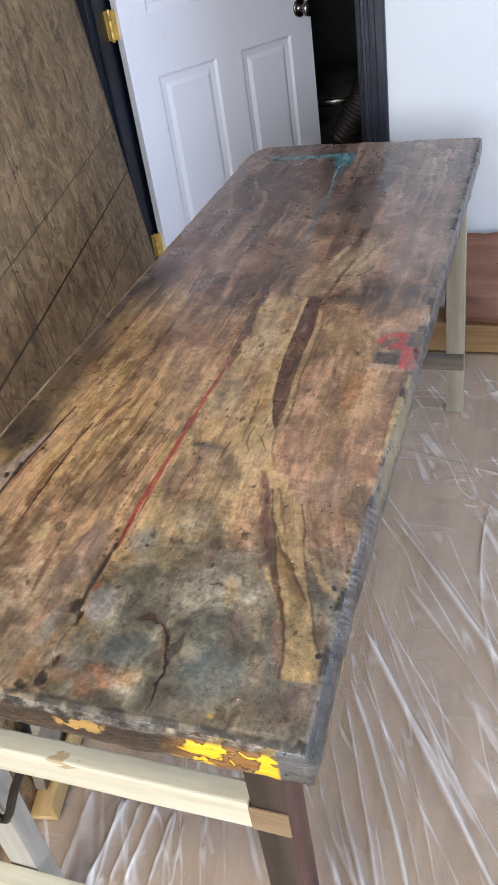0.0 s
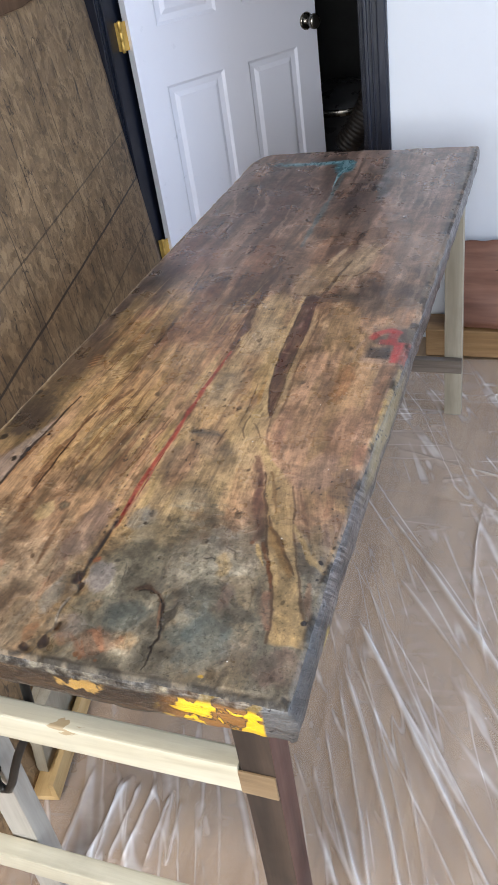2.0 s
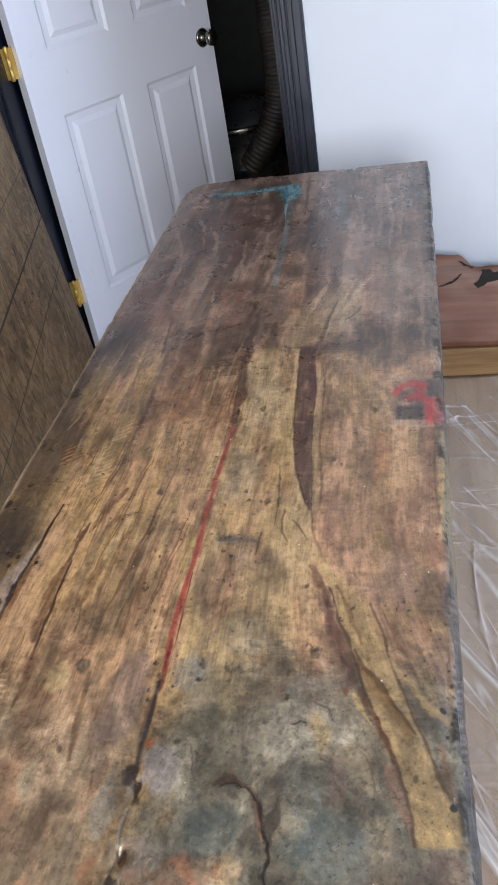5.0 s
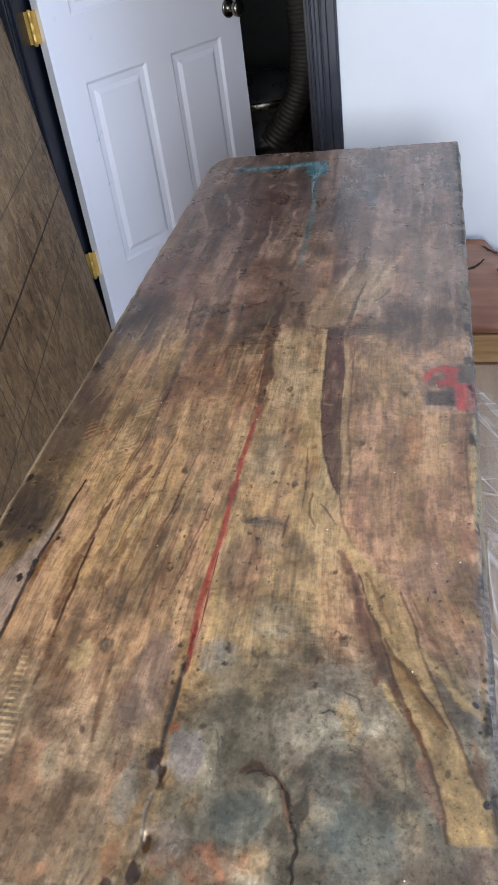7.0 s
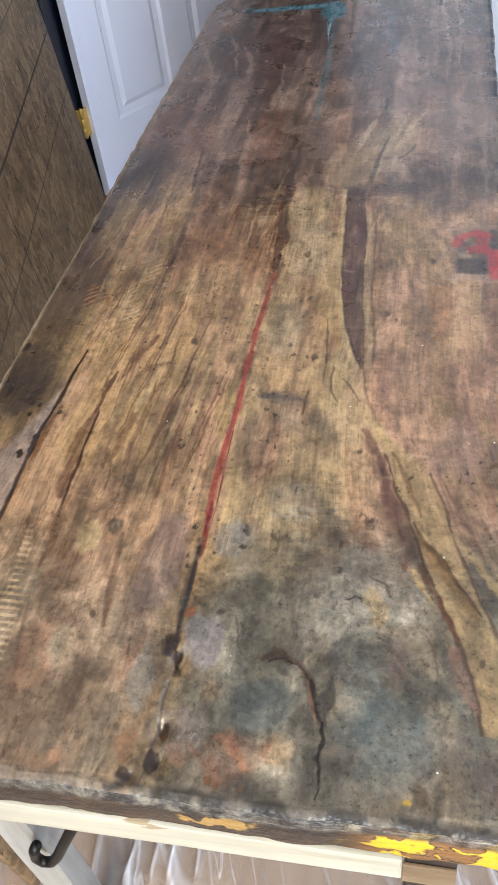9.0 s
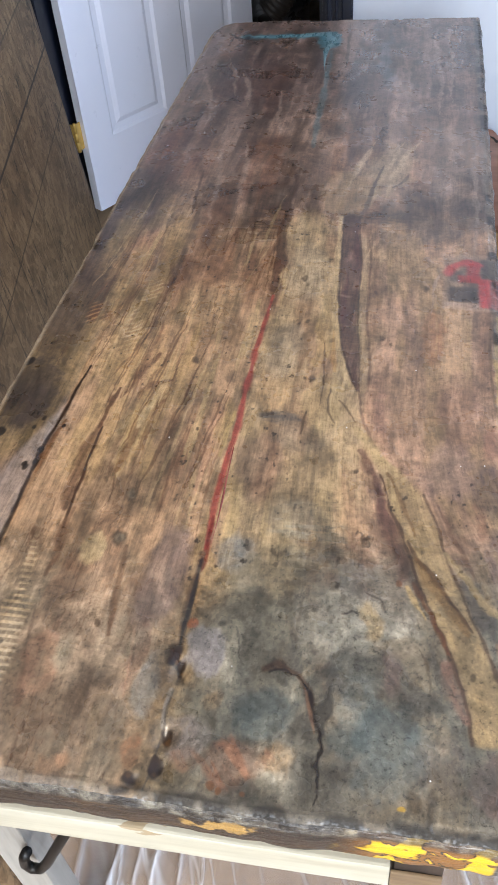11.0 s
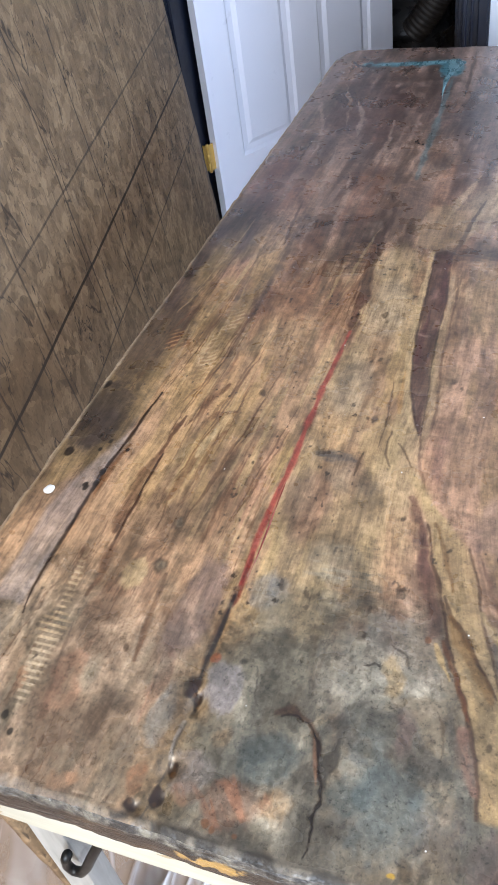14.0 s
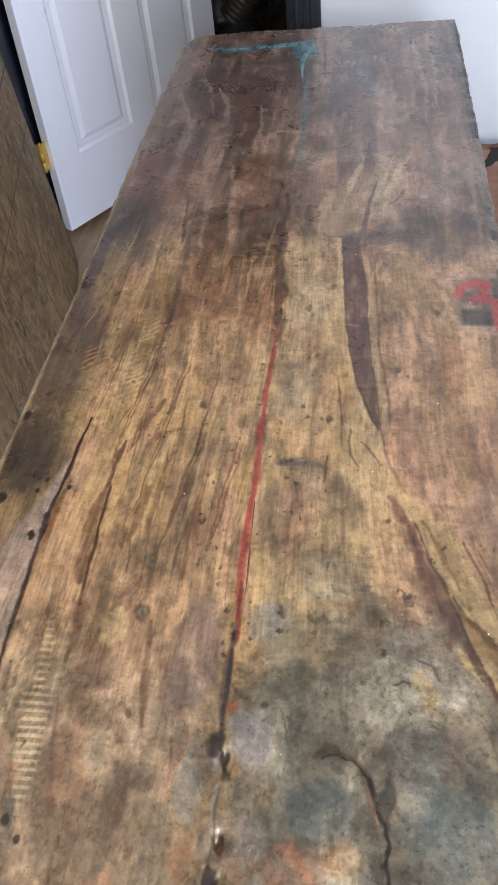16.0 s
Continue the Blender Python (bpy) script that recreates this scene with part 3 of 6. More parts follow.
door.rotation_euler = (0, 0, radians(57.5))
part("door_leaf", door_leaf(), DOOR_PAINT, door)


def door_knob(side):
    return transform(lathe([(0.031, 0.0), (0.032, 0.004), (0.026, 0.009), (0.012, 0.012), (0.011, 0.028), (0.020, 0.034), (0.027, 0.044), (0.027, 0.052), (0.021, 0.060), (0.010, 0.063)], 28, "y"), Matrix.Translation((0.779, 0.0 if side < 0 else DT, 0.922)) @ Matrix.Diagonal((1, side, 1, 1)))


bm = door_knob(-1)
bmesh.ops.recalc_face_normals(bm, faces=bm.faces[:])
part("door_knob", bm, NICKEL, door, "antique nickel round knob", True)
bm = door_knob(1)
part("door_knob", bm, NICKEL, door, "antique nickel round knob", True)


def hinge(z):
    """Brass butt hinge: two leaves and a knuckle with tips, folded open."""
    h = empty("hinge", (0, 0, 0))
    h.parent = frame_1
    x, y = -0.893, 2.158
    knuckle = lathe([(0.0045, z - 0.005), (0.0065, z - 0.002), (0.0065, z + 0.028), (0.0060, z + 0.0285), (0.0065, z + 0.029), (0.0065, z + 0.059), (0.0060, z + 0.0595), (0.0065, z + 0.06), (0.0065, z + 0.090), (0.0045, z + 0.094)], 16)
    part("knuckle", transform(knuckle, Matrix.Translation((x, y, 0))), BRASS, h, "brass hinge knuckle", True)
    part("hinge_leaf", block(x - 0.020, x + 0.004, y - 0.001, y + 0.002, z, z + 0.089, 0.0008), BRASS, h, "brass hinge leaf")
    leaf = block(-0.0015, 0.0015, 0.0, 0.050, z, z + 0.089, 0.0008)
    part("hinge_leaf", transform(leaf, Matrix.Translation((x + 0.003, y, 0)) @ Matrix.Rotation(radians(-14), 4, "Z")), BRASS, h, "brass hinge leaf")


for hz in (0.256, 1.014, 1.772):
    hinge(hz)


# ---- things in the dark room ----
collector = tagged(empty("dust_collector", (-0.50, 3.50, 0.0)), "dark shop dust collector with a ribbed hose", "dust collector")
part("drum", lathe([(0.20, 0.02), (0.21, 0.04), (0.215, 0.30), (0.225, 0.31), (0.225, 0.33), (0.215, 0.34), (0.22, 0.47), (0.235, 0.48), (0.235, 0.505), (0.20, 0.53), (0.10, 0.57)], 36), DRUM, collector, "black plastic drum", True)
part("rim_band", lathe([(0.236, 0.476), (0.2405, 0.480), (0.2405, 0.502), (0.236, 0.506)], 36), NICKEL, collector, "metal rim band", True)
for k in range(3):
    a = 2.1 * k + 0.4
    part("caster", transform(lathe([(0.012, 0), (0.02, 0.003), (0.02, 0.027), (0.012, 0.03)], 14), Matrix.Translation((0.16 * math.cos(a), 0.16 * math.sin(a), 0.0))), BLACK_METAL, collector)
hp = [(0.290 + 0.016 * math.sin(3.0 * t) - 0.05 * t - 0.16 * max(0.0, 1 - t * 4.0) ** 2, -0.50, 0.42 + 1.45 * t) for t in [i / 480 for i in range(481)]]
part("hose", tube(hp, lambda t: 0.052 + 0.0030 * math.sin(t * 96 * 2 * math.pi), 18), HOSE, collector, "dark ribbed suction hose", True)


# ---- strand board sheet leaning on the west side ----
def osb_sheet():
    L, Hh, T = 2.05, 1.258, 0.012
    nx, nz = 60, 36
    bm = bmesh.new()
    rows = []
    for side in (0, 1):
        grid = []
        for i in range(nx + 1):
            col = []
            for j in range(nz + 1):
                s, u = L * i / nx, Hh * j / nz
                edge = 1.0 if j in (0, nz) or i in (0, nx) else 0.0
                rag = noise.noise(Vector((s * 25, u * 25, side * 3.1))) * 0.004 * edge
                bow = 0.006 * math.sin(s * 1.5) * math.sin(u * 2.2)
                # rounded, worn foot at the far corner
                drop = 0.012 * max(0.0, 1 - s / 0.05) * max(0.0, 1 - u / 0.05)
                col.append(bm.verts.new((-(0 if side == 0 else T) + bow, -s - drop + rag * (1 if i in (0, nx) else 0), u + drop + (abs(rag) if j == 0 else rag if j == nz else 0))))
            grid.append(col)
        rows.append(grid)
    f, b = rows
    for i in range(nx):
        for j in range(nz):
            bm.faces.new((f[i][j], f[i][j + 1], f[i + 1][j + 1], f[i + 1][j]))
            bm.faces.new((b[i][j], b[i + 1][j], b[i + 1][j + 1], b[i][j + 1]))
    for i in range(nx):
        for j in (0, nz):
            bm.faces.new((f[i][j], f[i + 1][j], b[i + 1][j], b[i][j]))
    for j in range(nz):
        for i in (0, nx):
            bm.faces.new((f[i][j], b[i][j], b[i][j + 1], f[i][j + 1]))
    bmesh.ops.recalc_face_normals(bm, faces=bm.faces[:])
    return bm


sheet = tagged(part("strand_board_sheet", osb_sheet(), OSB, None, "", True), "brown strand board sheet leaning with dark snapped lines", "board")
sheet.matrix_world = Matrix.Translation((-0.809, 2.018, 0.002)) @ Matrix.Rotation(radians(13), 4, "Z") @ Matrix.Rotation(radians(-5), 4, "Y")


# ---- live-edge slab on its two trestles ----
ZT, THICK = 0.817, 0.058
X0, X1, Y0, YL, YR = -0.283, 0.288, -0.116, 1.598, 1.662


DENTS = ((0.001, 0.000, 0.008, 0.012, 0.006), (0.002, -0.062, 0.009, 0.010, 0.006), (0.006, -0.088, 0.009, 0.010, 0.004), (-0.012, -0.100, 0.008, 0.007, 0.003), (-0.002, 0.060, 0.004, 0.060, 0.0012),
         (-0.206, 0.200, 0.004, 0.200, 0.002), (0.280, 0.005, 0.006, 0.007, 0.003), (0.274, 0.100, 0.006, 0.040, 0.003))


PIGMENT_GAIN = np.array((0.79, 0.775, 0.765))


# ---- slab pigment, painted by code on the slab's own points ----
def lattice(x, y, seed):
    """Smooth value noise in 0..1 on arrays."""
    table = np.random.RandomState(seed).rand(256, 256)
    ix, iy = np.floor(x).astype(int), np.floor(y).astype(int)
    fx, fy = x - ix, y - iy
    fx, fy = fx * fx * (3 - 2 * fx), fy * fy * (3 - 2 * fy)
    a, b = table[ix & 255, iy & 255], table[(ix + 1) & 255, iy & 255]
    c, d = table[ix & 255, (iy + 1) & 255], table[(ix + 1) & 255, (iy + 1) & 255]
    return (a * (1 - fx) + b * fx) * (1 - fy) + (c * (1 - fx) + d * fx) * fy


def fbm(x, y, seed, octaves=4, gain=0.55):
    total, amp, norm = 0.0, 1.0, 0.0
    for k in range(octaves):
        total = total + amp * lattice((x + 0.22 * y * (k % 2)) * 2 ** k + 13.7 * k, (y - 0.22 * x * (k % 2)) * 2 ** k + 7.1 * k, seed + k)
        norm += amp
        amp *= gain
    return total / norm


def ease(v, a, b):
    t = np.clip((v - a) / (b - a), 0, 1)
    return t * t * (3 - 2 * t)


def grain_x(x, y):
    """The coordinate across the grain, which swings outwards near the end."""
    swing = 0.13 * np.clip((0.36 - y) / 0.42, 0, 1) ** 1.3 * ease(x, -0.06, 0.36)
    return x - swing + 0.018 * (fbm(x * 3, y * 2.2, 40, 2) - 0.5) + 0.006 * (fbm(x * 12, y * 7, 42, 2) - 0.5)


def pigment(x, y):
    """Linear colour of the bare slab at points x, y, and the coordinate across its grain."""
    gx = grain_x(x, y)
    n1 = fbm(gx * 22, y * 1.8, 1, 4, 0.6)
    n2 = fbm(gx * 70, y * 4.0, 5, 5, 0.62)
    n3 = fbm(gx * 240, y * 22, 11, 3)
    blot = fbm(x * 22, y * 15, 21, 5, 0.66)
    big = fbm(x * 7, y * 4.5, 27, 3)
    mott = fbm(gx * 50 + 3.5 * (fbm(x * 14, y * 9, 107, 2) - 0.5), y * 24 + 4 * (fbm(x * 14, y * 9, 109, 2) - 0.5), 101, 5, 0.68)
    hue = fbm(gx * 18, y * 3.2, 105, 4, 0.6)
    cross = fbm(x * 38, y * 190, 33, 3)
    wx, wy = fbm(x * 11, y * 11, 51, 3) - 0.5, fbm(x * 11, y * 11, 55, 3) - 0.5
    vx, vy = fbm(x * 60, y * 45, 61, 3) - 0.5, fbm(x * 60, y * 45, 65, 3) - 0.5
    sx, sy = soft = (x + 0.040 * wx + 0.016 * vx, y + 0.065 * wy + 0.030 * vy)
    near = (x + 0.012 * wx + 0.012 * vx, y + 0.018 * wy + 0.016 * vy)
    mid = (x + 0.006 * wx + 0.005 * vx, y + 0.008 * wy + 0.006 * vy)
    fine = (x + 0.0025 * wx + 0.0018 * vx, y + 0.003 * vy)
    c = np.empty(x.shape + (3,))

    frayed = fbm(x * 75, y * 50, 157, 4, 0.7) - 0.5

    def tint(rgb):
        return (np.array(rgb) / 255.0) ** 2.2

    c[:] = tint((163, 130, 98))

    def lay(m, rgb):
        c[:] = c + np.clip(m, 0, 1)[..., None] * (tint(rgb) - c)

    def stain(rgb, cx, cy, rx, ry, amount=1.0, rot=0.0, core=0.3, space=None, tex=1.0):
        """A soft-edged oval."""
        px, py = space or soft
        ca, sa = math.cos(radians(rot)), math.sin(radians(rot))
        dx, dy = px - cx, py - cy
        q = np.hypot((dx * ca + dy * sa) / rx, (dy * ca - dx * sa) / ry)
        lay(amount * (ease(q + 0.55 * frayed, 1.0, 0.5 * core + 0.4) * tex) ** 0.8, rgb)

    def box(rgb, a, b, amount=1.0, edge=0.003):
        """An upright rectangle between the corners a and b, with worn edges."""
        px, py = mid[0] * 0.5 + x * 0.5, mid[1] * 0.5 + y * 0.5
        m = ease(px, a[0] - edge, a[0] + edge) * ease(px, b[0] + edge, b[0] - edge) * ease(py, a[1] - edge, a[1] + edge) * ease(py, b[1] + edge, b[1] - edge)
        lay(amount * m, rgb)

    ragged = 0.15 + 1.7 * fbm(x * 85, y * 40, 151, 3)

    def curve(rgb, points, wide, amount=1.0, space=None, fade=0.0, tex=1.0, hard=0.30):
        """A soft line of half width `wide` through the points; `fade` thins its ends."""
        px, py = space or fine
        best = np.full(x.shape, 9.0)
        n = len(points) - 1
        for k, ((ax, ay), (bx, by)) in enumerate(zip(points, points[1:])):
            dx, dy = bx - ax, by - ay
            u = np.clip(((px - ax) * dx + (py - ay) * dy) / (dx * dx + dy * dy), 0, 1)
            thick = wide * (1 - fade * np.abs(2 * (k + u) / n - 1) ** 2)
            best = np.minimum(best, np.hypot(px - ax - u * dx, py - ay - u * dy) / np.maximum(thick, 1e-5))
        lay(amount * ease(best / ragged, 1.0, hard) * tex, rgb)

    def between(rgb, left, right, amount=1.0, blur=0.003, space=None):
        """A band between two edges, each given from the far to the near end."""
        px, py = space or mid
        lx = np.interp(py, [q[1] for q in left[::-1]], [q[0] for q in left[::-1]])
        rx = np.interp(py, [q[1] for q in right[::-1]], [q[0] for q in right[::-1]])
        lo, hi = min(left[-1][1], right[-1][1]), max(left[0][1], right[0][1])
        m = ease(px, lx - blur, lx + blur) * ease(px, rx + blur, rx - blur) * ease(py, lo - 0.003, lo + 0.003) * ease(py, hi + 0.01, hi - 0.01)
        lay(amount * m, rgb)

    patch = ease(blot, 0.36, 0.58) * 0.7 + 0.3
    streak = ease(n2, 0.38, 0.60) * 0.8 + 0.2
    thin = ease(n1, 0.36, 0.60) * 0.7 + 0.3
    mottle = ease(mott, 0.40, 0.60)
    hatch = ease(cross, 0.44, 0.60)
    # broad tones: brown far end, golden middle, pinkish flank, grey near end
    lay(0.9 * ease(sy, 0.66, 0.80), (126, 103, 88))
    lay(0.8 * ease(sy, 0.95, 1.25), (104, 86, 78))
    lay(0.7 * ease(sx, 0.115, 0.15) * ease(sy, 0.80, 0.70), (163, 128, 103))
    lay(0.8 * ease(sx, -0.03, 0.02) * ease(sx, 0.15, 0.11) * ease(sy, 0.76, 0.68), (176, 149, 110))
    lay(0.95 * ease(sx, -0.01, 0.03) * ease(sy, 0.19, 0.06), (122, 116, 102))
    lay(0.90 * ease(sx, 0.00, -0.04) * ease(sy, 0.13, 0.03), (142, 126, 104))
    lay(0.9 * ease(sx, -0.195, -0.235) * ease(sy, 0.14, 0.30), (98, 82, 71))
    stain((112, 92, 80), -0.2519, 0.6868, 0.0767, 0.0947, 0.8, 0, 0.3, soft, streak)
    stain((148, 120, 92), -0.1362, 0.6355, 0.0728, 0.0878, 0.6, 0, 0.3, soft, streak)
    stain((178, 148, 105), -0.0929, 0.5154, 0.0521, 0.0874, 0.6, 0, 0.3, soft, thin)
    stain((165, 128, 88), -0.128, 0.4156, 0.0701, 0.0657, 0.6, 0, 0.3, soft, streak)
    stain((176, 142, 96), -0.1268, 0.2643, 0.0502, 0.096, 0.65, 0, 0.3, soft, streak)
    stain((170, 140, 105), -0.0619, 0.2121, 0.0327, 0.0635, 0.6, 0, 0.3, soft, thin)
    stain((158, 118, 92), -0.0282, 0.2674, 0.0246, 0.0777, 0.5, 0, 0.3, soft, streak)
    stain((142, 112, 98), 0.0297, 0.2402, 0.0297, 0.0573, 0.42, 0, 0.3, soft, 0.5 + 0.5 * thin)
    stain((178, 142, 100), 0.0244, 0.3687, 0.0295, 0.05, 0.6, 0, 0.3, soft, thin)
    stain((122, 86, 66), -0.1933, 0.6005, 0.0801, 0.1059, 0.65, 0, 0.2, soft, 0.3 + 0.7 * streak)
    stain((140, 104, 78), -0.073, 0.6269, 0.0477, 0.0862, 0.45, 0, 0.2, soft, 0.3 + 0.7 * streak)
    # streaks lighten and darken the tone
    calm = 1.0 - 0.30 * ease(sy, 0.72, 1.00) - 0.72 * ease(sy, 0.17, 0.05) * ease(sx, -0.06, 0.02) - 0.50 * ease(sy, 0.12, 0.00) * ease(sx, 0.02, -0.06) - 0.25 * ease(sx, 0.11, 0.16) * ease(sy, 0.8, 0.7)
    tone = (1.2 * (n1 - 0.5) + 1.4 * (n2 - 0.5) + 0.35 * (n3 - 0.5)) * calm + 1.5 * (mott - 0.5) + 1.7 * (blot - 0.5)
    c *= (2.0 ** np.clip(1.05 * tone, -2.0, 0.8))[..., None]
    lay(0.42 * ease(hue, 0.54, 0.68) * calm, (140, 96, 70))
    lay(0.38 * ease(hue, 0.45, 0.32) * calm * ease(sy, 0.85, 0.65), (176, 146, 92))
    ridge = np.abs(fbm(gx * 40 + 0.8 * (mott - 0.5), y * 1.6, 111, 3, 0.5) - 0.5)
    some = ease(fbm(x * 10, y * 4, 119, 3), 0.44, 0.60)
    left = ease(sx, 0.02, -0.04)
    lay(0.62 * ease(ridge, 0.022, 0.0) * some * (0.35 + 0.65 * left), (92, 62, 44))
    lay(0.55 * ease(fbm(gx * 75, y * 6, 123, 4, 0.6), 0.55, 0.68) * (1 - some) * calm * ease(sy, 0.80, 0.66), (192, 164, 116))
    # far end: purple-brown and pale streaks, swirls
    farther = ease(sy, 0.78, 0.98)
    lay(0.55 * farther * ease(fbm(gx * 26, y * 2.2, 141, 4, 0.6), 0.50, 0.64), (80, 64, 58))
    lay(0.50 * farther * ease(fbm(gx * 34, y * 2.6, 145, 4, 0.6), 0.52, 0.66), (142, 118, 104))
    stain((86, 66, 60), -0.1371, 1.2774, 0.0951, 0.1562, 0.75, 0, 0.4, soft, 0.4 + 0.6 * streak)
    stain((116, 78, 62), -0.2195, 0.9503, 0.0877, 0.147, 0.50, 0, 0.3, soft, streak)
    stain((112, 76, 60), -0.0741, 0.8998, 0.051, 0.157, 0.55, 0, 0.3, soft, streak)
    stain((82, 69, 67), -0.0029, 0.9255, 0.0427, 0.11, 0.55, 0, 0.1, soft, thin)
    stain((94, 84, 84), 0.0264, 1.3151, 0.0444, 0.1735, 0.45, 0, 0.1, soft, thin)
    stain((150, 126, 96), 0.0688, 0.8539, 0.0529, 0.0827, 0.80, 0, 0.3, soft, 0.4 + 0.6 * thin)
    stain((156, 134, 108), 0.1309, 0.926, 0.0453, 0.0986, 0.70, 0, 0.3, soft, 0.4 + 0.6 * thin)
    stain((168, 142, 104), 0.0377, 0.738, 0.0416, 0.0421, 0.75, 0, 0.3, soft, thin)
    stain((128, 110, 98), 0.2162, 0.9628, 0.0546, 0.1625, 0.55, 0, 0.3, soft, thin)
    stain((118, 104, 100), -0.2633, 1.3605, 0.0355, 0.185, 0.55, 0, 0.3, soft, thin)
    for pts in ([(-0.2593, 1.3149), (-0.2273, 1.23), (-0.2025, 1.1383), (-0.1965, 1.0648)], [(-0.221, 1.3941), (-0.1896, 1.3037), (-0.1666, 1.1928)], [(-0.1737, 1.3045), (-0.1475, 1.2209), (-0.1359, 1.1426)], [(0.1304, 1.4582), (0.1473, 1.3215), (0.1578, 1.2123)],
                [(0.2003, 1.5796), (0.2004, 1.4138), (0.2131, 1.2689), (0.2064, 1.1398)], [(0.2243, 1.5805), (0.2319, 1.3847), (0.2291, 1.1909)], [(0.2652, 1.0964), (0.2634, 0.9076), (0.2607, 0.7829), (0.2592, 0.674)], [(-0.0887, 1.2243), (-0.0759, 1.0969), (-0.0615, 1.0279)],
                [(-0.1633, 1.0911), (-0.1496, 0.9556), (-0.1349, 0.8368), (-0.1219, 0.7152)], [(-0.111, 1.0019), (-0.1003, 0.878), (-0.0923, 0.7859)], [(-0.2912, 1.1587), (-0.2793, 1.0354), (-0.2684, 0.9466)]):
        curve((158, 136, 120), pts, 0.0060, 0.45, near, 0.8)
    for pts in ([(0.1495, 1.0209), (0.1304, 0.936), (0.1121, 0.8668), (0.1096, 0.8035)], [(0.1776, 1.0339), (0.1522, 0.9579), (0.1362, 0.8782), (0.1281, 0.8227)], [(0.1019, 1.0175), (0.0847, 0.9324), (0.0688, 0.8539)]):
        curve((178, 152, 122), pts, 0.0080, 0.65, mid, 0.8)
    for pts in ([(0.1213, 0.9352), (0.1077, 0.8665), (0.1017, 0.7942), (0.0933, 0.7513)], [(0.1633, 0.909), (0.1473, 0.8698), (0.1373, 0.8597)], [(0.1109, 0.8856), (0.1092, 0.8573)], [(0.0118, 1.6094), (0.0192, 1.4698), (0.0237, 1.3444)], [(-0.1673, 0.8923), (-0.1604, 0.7978), (-0.1548, 0.7456)]):
        curve((78, 62, 54), pts, 0.0055, 0.70, mid, 0.8)
    # dark cross band and its hatching
    stain((80, 68, 60), 0.1314, 0.768, 0.0789, 0.0249, 0.80, 3, 0.3, near, 0.35 + 0.65 * hatch)
    stain((94, 86, 78), 0.2024, 0.737, 0.0403, 0.0444, 0.45, 0, 0.3, near, 0.4 + 0.6 * patch)
    stain((80, 64, 57), -0.0346, 0.7397, 0.0388, 0.0687, 0.70, 0, 0.3, near, 0.35 + 0.65 * hatch)
    stain((80, 66, 58), -0.2138, 0.7403, 0.061, 0.0368, 0.55, 0, 0.2, near, mottle)
    stain((178, 152, 122), -0.0393, 0.6908, 0.0369, 0.0247, 0.55, 0, 0.3, near, ease(cross, 0.56, 0.66))
    stain((172, 148, 116), 0.0107, 0.7193, 0.0132, 0.0477, 0.60, 0, 0.3, near, thin)
    curve((80, 62, 54), [(-0.0161, 0.8848), (-0.014, 0.7927), (-0.0088, 0.7095), (-0.0035, 0.6193), (-0.0043, 0.5639)], 0.0110, 0.65, near, 0.4)
    curve((104, 72, 58), [(-0.0057, 0.6335), (-0.0043, 0.5639), (-0.0042, 0.5248)], 0.0120, 0.60, near, 0.4)
    # dark grey left margin, pale patch and its crack
    stain((82, 68, 60), -0.2509, 0.4988, 0.0456, 0.1373, 0.75, 0, 0.4, near, 0.45 + 0.55 * mottle)
    stain((70, 60, 53), -0.2494, 0.3266, 0.0406, 0.0734, 0.80, 0, 0.4, near, 0.35 + 0.65 * mottle)
    stain((74, 62, 55), -0.2488, 0.2992, 0.0379, 0.049, 0.75, 0, 0.4, near, 0.35 + 0.65 * mottle)
    between((158, 142, 132), [(-0.1759, 0.405), (-0.2111, 0.3011), (-0.2291, 0.2373), (-0.2432, 0.1727), (-0.2387, 0.0691)], [(-0.1996, 0.3531), (-0.2044, 0.2732), (-0.2069, 0.2238), (-0.2082, 0.1749), (-0.2056, 0.1119), (-0.1995, 0.0504)], 0.80 * (0.5 + 0.5 * thin), 0.004)
    stain((120, 104, 92), -0.2272, 0.1942, 0.0288, 0.0272, 0.45, 0, 0.3, near, patch)
    curve((56, 38, 28), [(-0.1968, 0.3806), (-0.2014, 0.3355), (-0.2038, 0.2933), (-0.2078, 0.2575), (-0.209, 0.2347), (-0.2077, 0.2166), (-0.2071, 0.1954), (-0.2072, 0.1683), (-0.2058, 0.1426), (-0.2063, 0.1059), (-0.2037, 0.0718), (-0.1969, 0.0401)], 0.0042, 0.95, fine, 0.5)
    curve((120, 78, 46), [(-0.1973, 0.2855), (-0.2014, 0.2502), (-0.2021, 0.2278), (-0.2017, 0.2027)], 0.0060, 0.65, fine, 0.6)
    for kx, ky, r in ((-0.2723, 0.3815, 0.0049), (-0.2162, 0.2112, 0.0031), (-0.198, 0.2759, 0.0026), (-0.2101, 0.2384, 0.0042), (-0.2087, 0.2201, 0.0041), (-0.2189, 0.2145, 0.0029), (-0.2632, 0.2567, 0.0055), (-0.1548, -0.0569, 0.004), (-0.1424, -0.0698, 0.003), (-0.2736, 0.3775, 0.0047), (-0.2295, 0.2679, 0.0031), (-0.2232, 0.2842, 0.0031)):
        stain((46, 36, 28), kx, ky, r * 1.1, r * 1.5, 0.90, 0, 0.4, mid)
    # golden streaked left field with dark red-brown seams
    curve((86, 54, 36), [(-0.1492, 0.3465), (-0.1526, 0.3248), (-0.1554, 0.2998), (-0.1574, 0.2796)], 0.0065, 0.85, mid, 0.6, 0.4 + 0.6 * streak)
